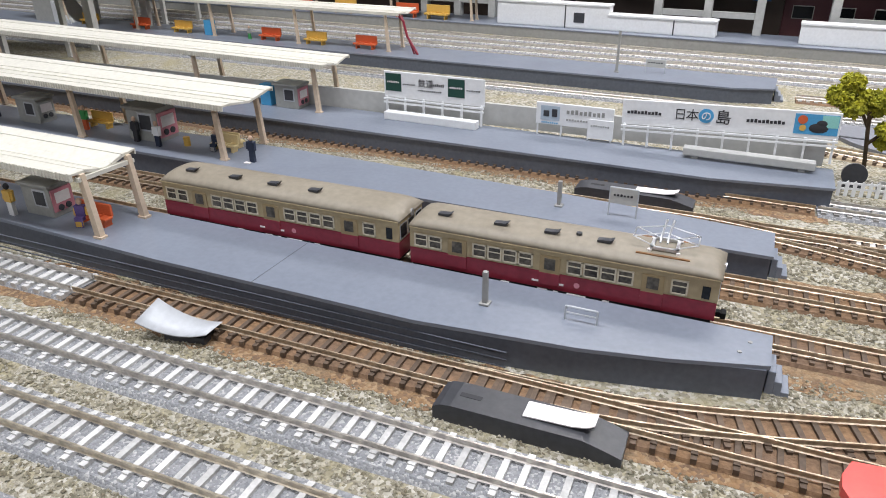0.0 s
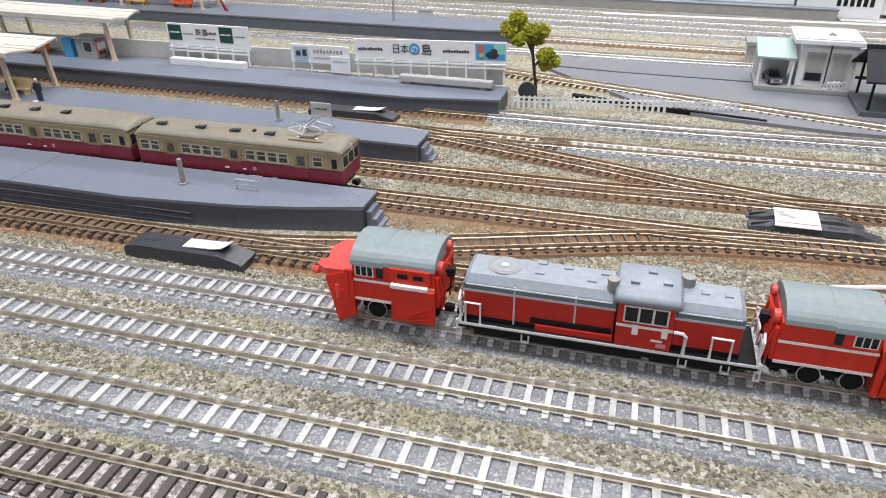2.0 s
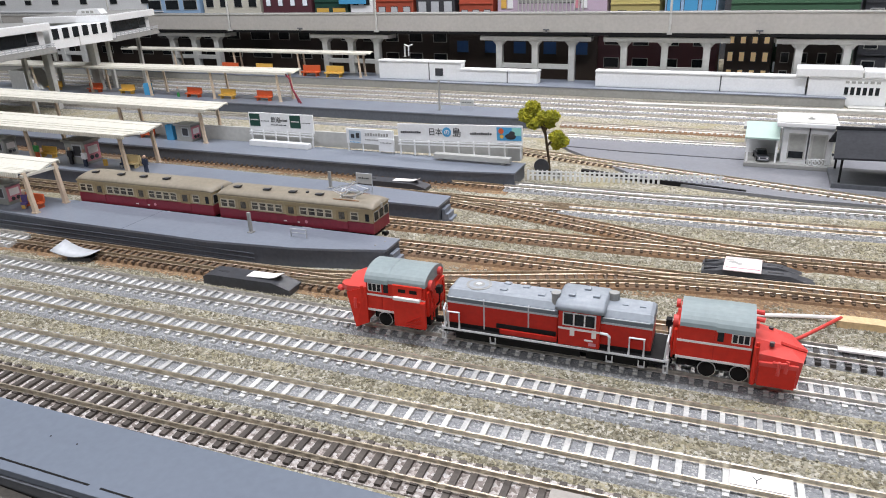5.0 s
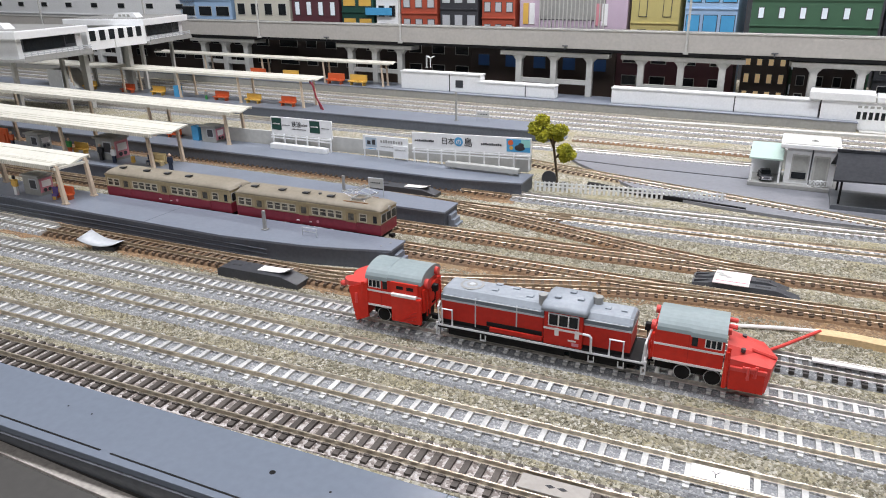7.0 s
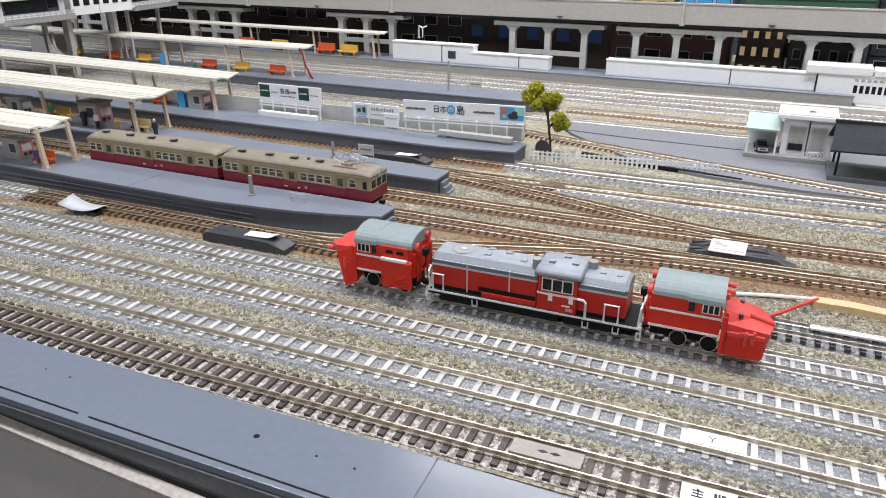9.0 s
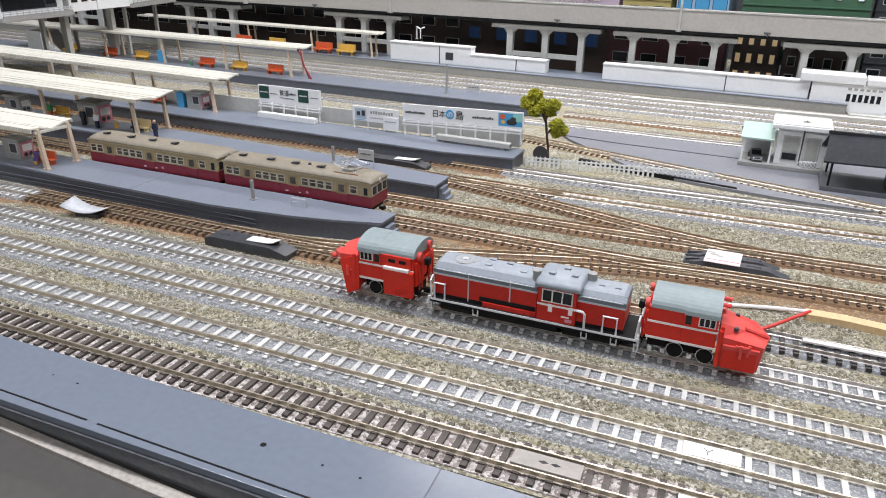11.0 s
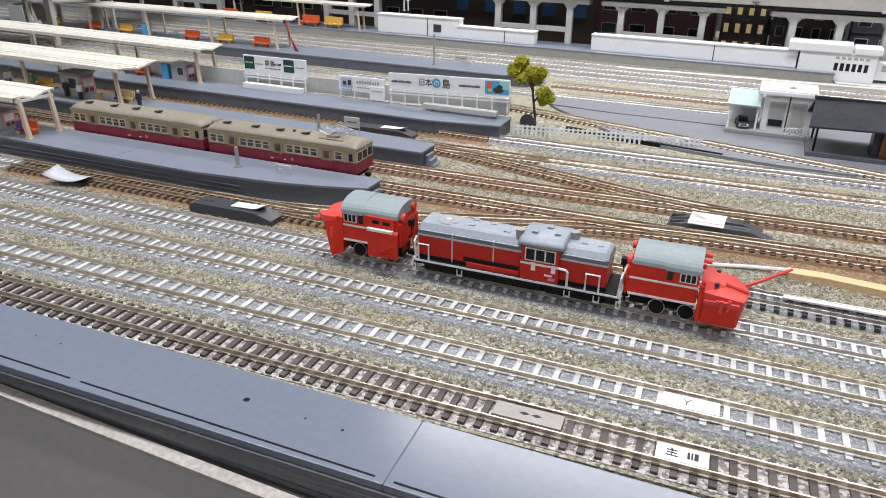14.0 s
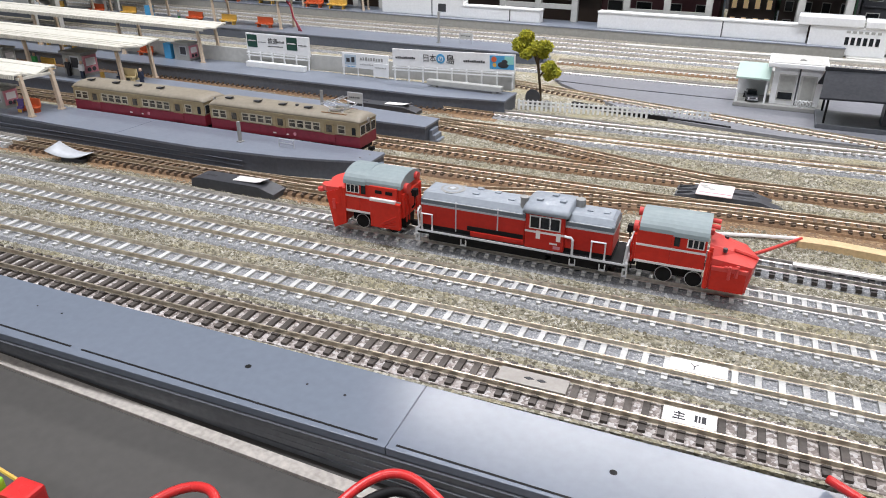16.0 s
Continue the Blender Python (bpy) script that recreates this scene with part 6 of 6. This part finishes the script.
# overhead station: two blocks and a bridge that crosses the tracks
def station_block(label, x, y, turn, width, depth):
    """A raised block whose long glazed side, with a balcony, looks along the tracks."""
    th = thing("overhead_station", label, "station building", 1, 1, 0, group="overhead station")
    th.matrix_world = pose(x * MM, y * MM, 0, 0, 0, turn)
    part("wall", Shape().box(-width, -3, 3, depth - 2, 70, 91, 0.5), WHITE, th)
    part("roof", Shape().box(-width - 4, 4, -3, depth + 3, 90, 98, 0.8), WHITE, th, "white roof with a deep fascia")
    part("roof_inset", Shape().box(-width, 0, 1, depth - 1, 97.6, 98.4), CONCRETE, th)
    box = part("roof_light", Shape().prism([(-width * 0.5, 98.3), (-width * 0.18, 98.3), (-width * 0.22, 104), (-width * 0.46, 104)], "y", depth * 0.2, depth * 0.34), WHITE, th)
    for k in range(3):
        part("roof_light_pane", Shape().box(-width * 0.42 + 6 * k, -width * 0.42 + 4 + 6 * k, depth * 0.2 - 0.5, depth * 0.2 + 0.3, 99.8, 102.4), GREY_BOX, box)
    fr = part("window", Shape().box(-3.4, -2.4, depth * 0.1, depth * 0.88, 76.5, 90, 0.2), CHARCOAL, th)
    part("pane", Shape().box(-2.7, -2.0, depth * 0.12, depth * 0.7, 77.5, 89.5), GLASS, fr)
    part("pane", Shape().box(-2.7, -2.0, depth * 0.72, depth * 0.86, 80, 89.5), GLASS, fr)
    for u in (0.28, 0.62):
        part("front_window", Shape().box(-width * u - 8, -width * u + 4, 2.2, 3.4, 78, 87, 0.2), GLASS, th)
    bal = part("balcony", Shape().box(-width - 2, 8, -2, depth + 1, 67, 70.2, 0.4), CONCRETE, th, "grey balcony slab")
    part("balcony_wall", Shape().box(6.4, 7.6, 1, depth, 70, 73, 0.2), CONCRETE, bal)
    for z in (74.2, 76.2):
        part("balcony_rail", Shape().box(6.6, 7.4, 1, depth, z, z + 0.9), LIGHT_GREY, bal)
    for k in range(12):
        yy = 2 + (depth - 4) * k / 11
        part("balcony_post", Shape().box(6.7, 7.3, yy - 0.4, yy + 0.4, 72.8, 76.6), LIGHT_GREY, bal)
    for u in (0.15, 0.85):
        for v in (0.15, 0.85):
            part("leg", Shape().box(-width * u - 2, -width * u + 2, depth * v - 2, depth * v + 2, 1, 67.2), PALE_CONC, th)
    return th


station_block("white raised model station block with dark glazing and grey balcony", -438, 500, 6, 170, 92)
station_block("white raised model station block beyond the footbridge", -462, 692, 12, 108, 96)
th = thing("footbridge", "white model footbridge wall with square windows", "footbridge", 1, 1, 0, group="overhead station")
th.matrix_world = pose(-452 * MM, 598 * MM, 0, 0, 0, 3)
part("wall", Shape().box(-44, 0, 0, 92, 69, 90, 0.5), WHITE, th)
part("joint", Shape().box(-0.4, 0.3, 40, 41, 69, 90), PALE_CONC, th)
for k in range(6):
    w = part("window", Shape().box(-0.3, 0.4, 4 + 14.5 * k, 12.5 + 14.5 * k, 79, 90.4, 0.1), GLASS, th)
for k in (10, 80):
    part("leg", Shape().box(-26, -18, k - 3, k + 3, 1, 69), PALE_CONC, th)
th = thing("stair_block", "pale stair housing on the far platform", "stair", -612, 700, 12)
part("housing", Shape().prism([(0, 0), (44, 0), (26, 24), (0, 24)], "y", -10, 14), PALE_CONC, th)
for k in range(5):
    part("stair_tread", Shape().box(26 + 4 * k, 31 + 4 * k, -10.8, -9.6, 0, 22 - 4.6 * k), WHITE, th)

# ---- model town behind the viaduct ----
WIN_CACHE = {}


def tower(label, x0, x1, y, h, wall, wcols, wrows, wmat, ww=0.55, wh=0.5, z0=10, depth=90, ledge=True):
    th = thing("model_building", label, "building", x0, y, 0, group="model town buildings")
    L = x1 - x0
    part("wall", Shape().box(0, L, 0, depth, 0, h, 0.8), wall, th)
    part("roof", Shape().box(-1.5, L + 1.5, -1.5, depth + 1.5, h, h + 5, 0.6), wall, th)
    cw, ch = L / wcols, (h - z0) / wrows
    key = (round(cw * ww, 1), round(ch * wh, 1), wmat.name)
    if key not in WIN_CACHE:
        a, b = cw * ww / 2, ch * wh / 2
        WIN_CACHE[key] = (Shape().box(-a - 0.9, a + 0.9, -0.6, 0.2, -b - 0.9, b + 0.9).mesh("window", PALE_CONC if wmat is GLASS else CHARCOAL), Shape().box(-a, a, -0.9, 0.1, -b, b).mesh("pane", wmat))
    for i in range(wcols):
        for j in range(wrows):
            o = share("window", WIN_CACHE[key][0], th, pose((i + 0.5) * cw * MM, 0, (z0 + (j + 0.5) * ch) * MM))
            share("pane", WIN_CACHE[key][1], o, Matrix())
    if ledge:
        for j in range(1, wrows):
            part("ledge", Shape().box(-0.5, L + 0.5, -1.4, 0, z0 + j * ch - 0.8, z0 + j * ch + 0.8), wall, th)
    return th


BRICK = plain_mat("brick_red_plastic", (0.40, 0.075, 0.04), 0.6)
MAROON = plain_mat("maroon_plastic", (0.10, 0.035, 0.045), 0.5)
LILAC = plain_mat("lilac_plastic", (0.50, 0.40, 0.50), 0.5)
MUSTARD = plain_mat("olive_yellow_plastic", (0.46, 0.40, 0.16), 0.5)
ICE = plain_mat("ice_blue_plastic", (0.33, 0.48, 0.68), 0.4)
FOREST = plain_mat("forest_green_plastic", (0.055, 0.13, 0.075), 0.5)
IVORY = plain_mat("ivory_plastic", (0.60, 0.58, 0.50), 0.5)
DARK = plain_mat("dark_brown_plastic", (0.05, 0.035, 0.03), 0.5)
Y = 1100
tower("long white model building with small dark windows", -1300, -735, Y, 175, WHITE, 9, 3, GLASS, 0.22, 0.22, 60)
tower("grey glass model building", -725, -610, Y, 210, ICE, 3, 5, GLASS, 0.7, 0.4)
tower("ivory model office building with dark windows", -600, -485, Y, 220, IVORY, 4, 5, GLASS, 0.5, 0.45)
tower("maroon model building with pale windows", -478, -385, Y, 225, MAROON, 4, 5, COOL, 0.35, 0.5)
tower("green and orange glass model building", -378, -318, Y, 215, GREEN_PRINT, 2, 4, YELLOW, 0.75, 0.6)
tower("white model shop building with blue sign", -312, -272, Y, 220, WHITE, 2, 5, GLASS, 0.5, 0.4)
single("blue_sign", Shape().box(-330, -282, 1094, 1098, 108, 120, 0.5), BLUE, "plain blue shop sign on a facade", "sign")
tower("red brick model building with grey windows", -266, -202, Y, 215, BRICK, 3, 6, LIGHT_GREY, 0.5, 0.45)
tower("dark framed model building with white grid", -196, -132, Y, 230, CHARCOAL, 3, 6, LIGHT_GREY, 0.6, 0.5)
tower("orange-red model building with pale windows", -124, -70, Y, 205, BRICK, 3, 6, LIGHT_GREY, 0.5, 0.4)
th = tower("lilac model department store with slatted front", -62, 100, Y, 190, LILAC, 1, 1, CONCRETE, 0.6, 0.5, 80)
for k in range(17):
    part("front_slat", Shape().box(32 + 6 * k, 33.5 + 6 * k, -2.4, -0.8, 86, 170), PALE_CONC, th)
for k, m in enumerate((YELLOW, WHITE, PINK, WHITE)):
    part("poster", Shape().box(6 + 10 * k + (90 if k > 1 else 0), 14 + 10 * k + (90 if k > 1 else 0), -1.2, 0.2, 100, 130), m, th)
tower("olive yellow plain model building", 108, 176, Y, 195, MUSTARD, 2, 3, MUSTARD, 0.3, 0.6, 60)
tower("ice blue glass model tower", 184, 254, Y, 240, ICE, 3, 4, BLUE, 0.75, 0.7)
tower("dark green model building with small windows", 272, 428, Y, 200, FOREST, 6, 6, COOL, 0.25, 0.4)
tower("dark grey model tower with dark windows", 440, 560, Y + 20, 230, CHARCOAL, 4, 7, GLASS, 0.5, 0.5)
tower("pale blue model building with white windows", 565, 700, 1005, 180, ICE, 5, 7, COOL, 0.45, 0.55, 12)
tower("dark model building with warm lit windows", 268, 326, 1058, 74, DARK, 4, 3, WARM, 0.42, 0.5, 8, 30, False)
tower("dark model building beside the lit one", 332, 420, 1058, 74, DARK, 4, 3, GLASS, 0.4, 0.5, 8, 30, False)
tower("dark model building with blue arch window", -130, 90, 1062, 74, DARK, 5, 1, DEEP_BLUE, 0.4, 0.3, 20, 30, False)
# dark blocks added to paint the shade seen below the viaduct deck
tower("dark block added for the shade under the viaduct", 96, 255, 1066, 74, MAROON, 4, 2, GLASS, 0.5, 0.4, 14, 30, False)
tower("dark block added for the shade under the viaduct", -1000, -486, 1066, 74, DARK, 12, 2, GLASS, 0.5, 0.4, 14, 30, False)
tower("dark block added for the shade under the viaduct", -480, -140, 1066, 74, DARK, 9, 2, GLASS, 0.5, 0.4, 14, 30, False)
th = thing("small_house", "small orange model house with a red-brown roof", "house", 446, 985, 3)
part("wall", Shape().box(0, 52, 0, 30, 0, 26, 0.4), TAN, th)
part("roof", Shape().prism([(-4, 26), (26, 46), (56, 26)], "y", -3, 34), BROWN, th)
part("window", Shape().box(8, 20, -0.5, 0.3, 8, 18, 0.2), WARM, th)
single("backdrop", Shape().box(-2400, 2400, 1480, 1490, 0, 500), CHARCOAL, "dark plain backdrop panel behind the layout", "backdrop", kind="structure")


single("cork_patch", Shape().box(384, 412, 394, 413, 1.5, 4.0, 0.8), TAN, "torn tan cork patch beside the track", "cork")


# ---- rust stains soaked into the grit beside the brown tracks ----
STAIN = grit_mat("rust_stained_grit", [(0.25, 0.15, 0.075), (0.20, 0.12, 0.065), (0.31, 0.21, 0.12), (0.16, 0.10, 0.06)], 850, 0.8, (0.24, 0.17, 0.10))


def stain(label, x0, x1, y0, y1, seed):
    """A thin ragged-edged sheet of stained grit."""
    rng = random.Random(seed)
    n = int((x1 - x0) / 4)
    low = [(x0 + (x1 - x0) * k / n, y0 + rng.uniform(-1, 1) * min(2.2, (y1 - y0) * 0.2)) for k in range(n + 1)]
    high = [(x0 + (x1 - x0) * k / n, y1 + rng.uniform(-1, 1) * min(2.2, (y1 - y0) * 0.2)) for k in range(n + 1)]
    sh = Shape()
    for k in range(n):
        sh.prism([low[k], low[k + 1], high[k + 1], high[k]], "z", 1.2, 1.62)
    single("rust_stain", sh, STAIN, label, "stain", kind="structure")


stain("rust stained grit in front of the near platform", -150, 150, 250, 278, 3)
stain("rust stained grit around the crossing tracks", 86, 330, 300, 330, 4)
stain("rust stained grit behind the second platform", -420, 100, 402, 422, 5)
stain("rust stained grit in front of the billboard platform", -420, 110, 436, 446, 6)
stain("rust stained grit around the rear crossing tracks", 90, 330, 352, 372, 8)


# ---- loose grit on the ground: grains heaped beside the tracks ----
def grit(name, label, count, regions, lo, hi, seed, material):
    rng = random.Random(seed)
    areas = [(x1 - x0) * (y1 - y0) for x0, x1, y0, y1 in regions]
    vs, fs = [], []
    for _ in range(count):
        x0, x1, y0, y1 = rng.choices(regions, areas)[0]
        c = (rng.uniform(x0, x1), rng.uniform(y0, y1), rng.uniform(1.3, 1.9))
        r = rng.uniform(lo, hi)
        b, turn = len(vs), rng.uniform(0, 6.28)
        for k in range(4):
            q = r * rng.uniform(0.7, 1.2)
            vs.append(((c[0] + q * math.cos(turn + 1.57 * k)) * MM, (c[1] + q * math.sin(turn + 1.57 * k)) * MM, (c[2] + r * rng.uniform(-0.2, 0.3)) * MM))
        vs.append((c[0] * MM, c[1] * MM, (c[2] + r * rng.uniform(0.7, 1.1)) * MM))
        fs += [(b, b + 1, b + 4), (b + 1, b + 2, b + 4), (b + 2, b + 3, b + 4), (b + 3, b, b + 4)]
    me = bpy.data.meshes.new(name)
    me.from_pydata(vs, [], fs)
    me.materials.append(material)
    warp_mesh(me)
    tagged(new(name, me), label, "grit", kind="stuff")


grit("loose_grit", "loose tan and grey grit between the near tracks", 26000, [(-60, 330, 159.5, 163.5), (-90, 340, 184.5, 193.5), (-110, 350, 214.5, 221), (-120, 360, 243.5, 252), (86, 380, 276, 306), (-20, 86, 272, 277), (86, 400, 331, 346), (-160, 80, 331, 343)], 0.28, 0.75, 7, PEBBLE)
grit("loose_grit", "loose tan and grey grit between the far tracks", 14000, [(90, 440, 372, 404), (130, 460, 426, 442), (-300, 80, 424, 440), (120, 300, 463, 476)], 0.3, 0.8, 9, PEBBLE)
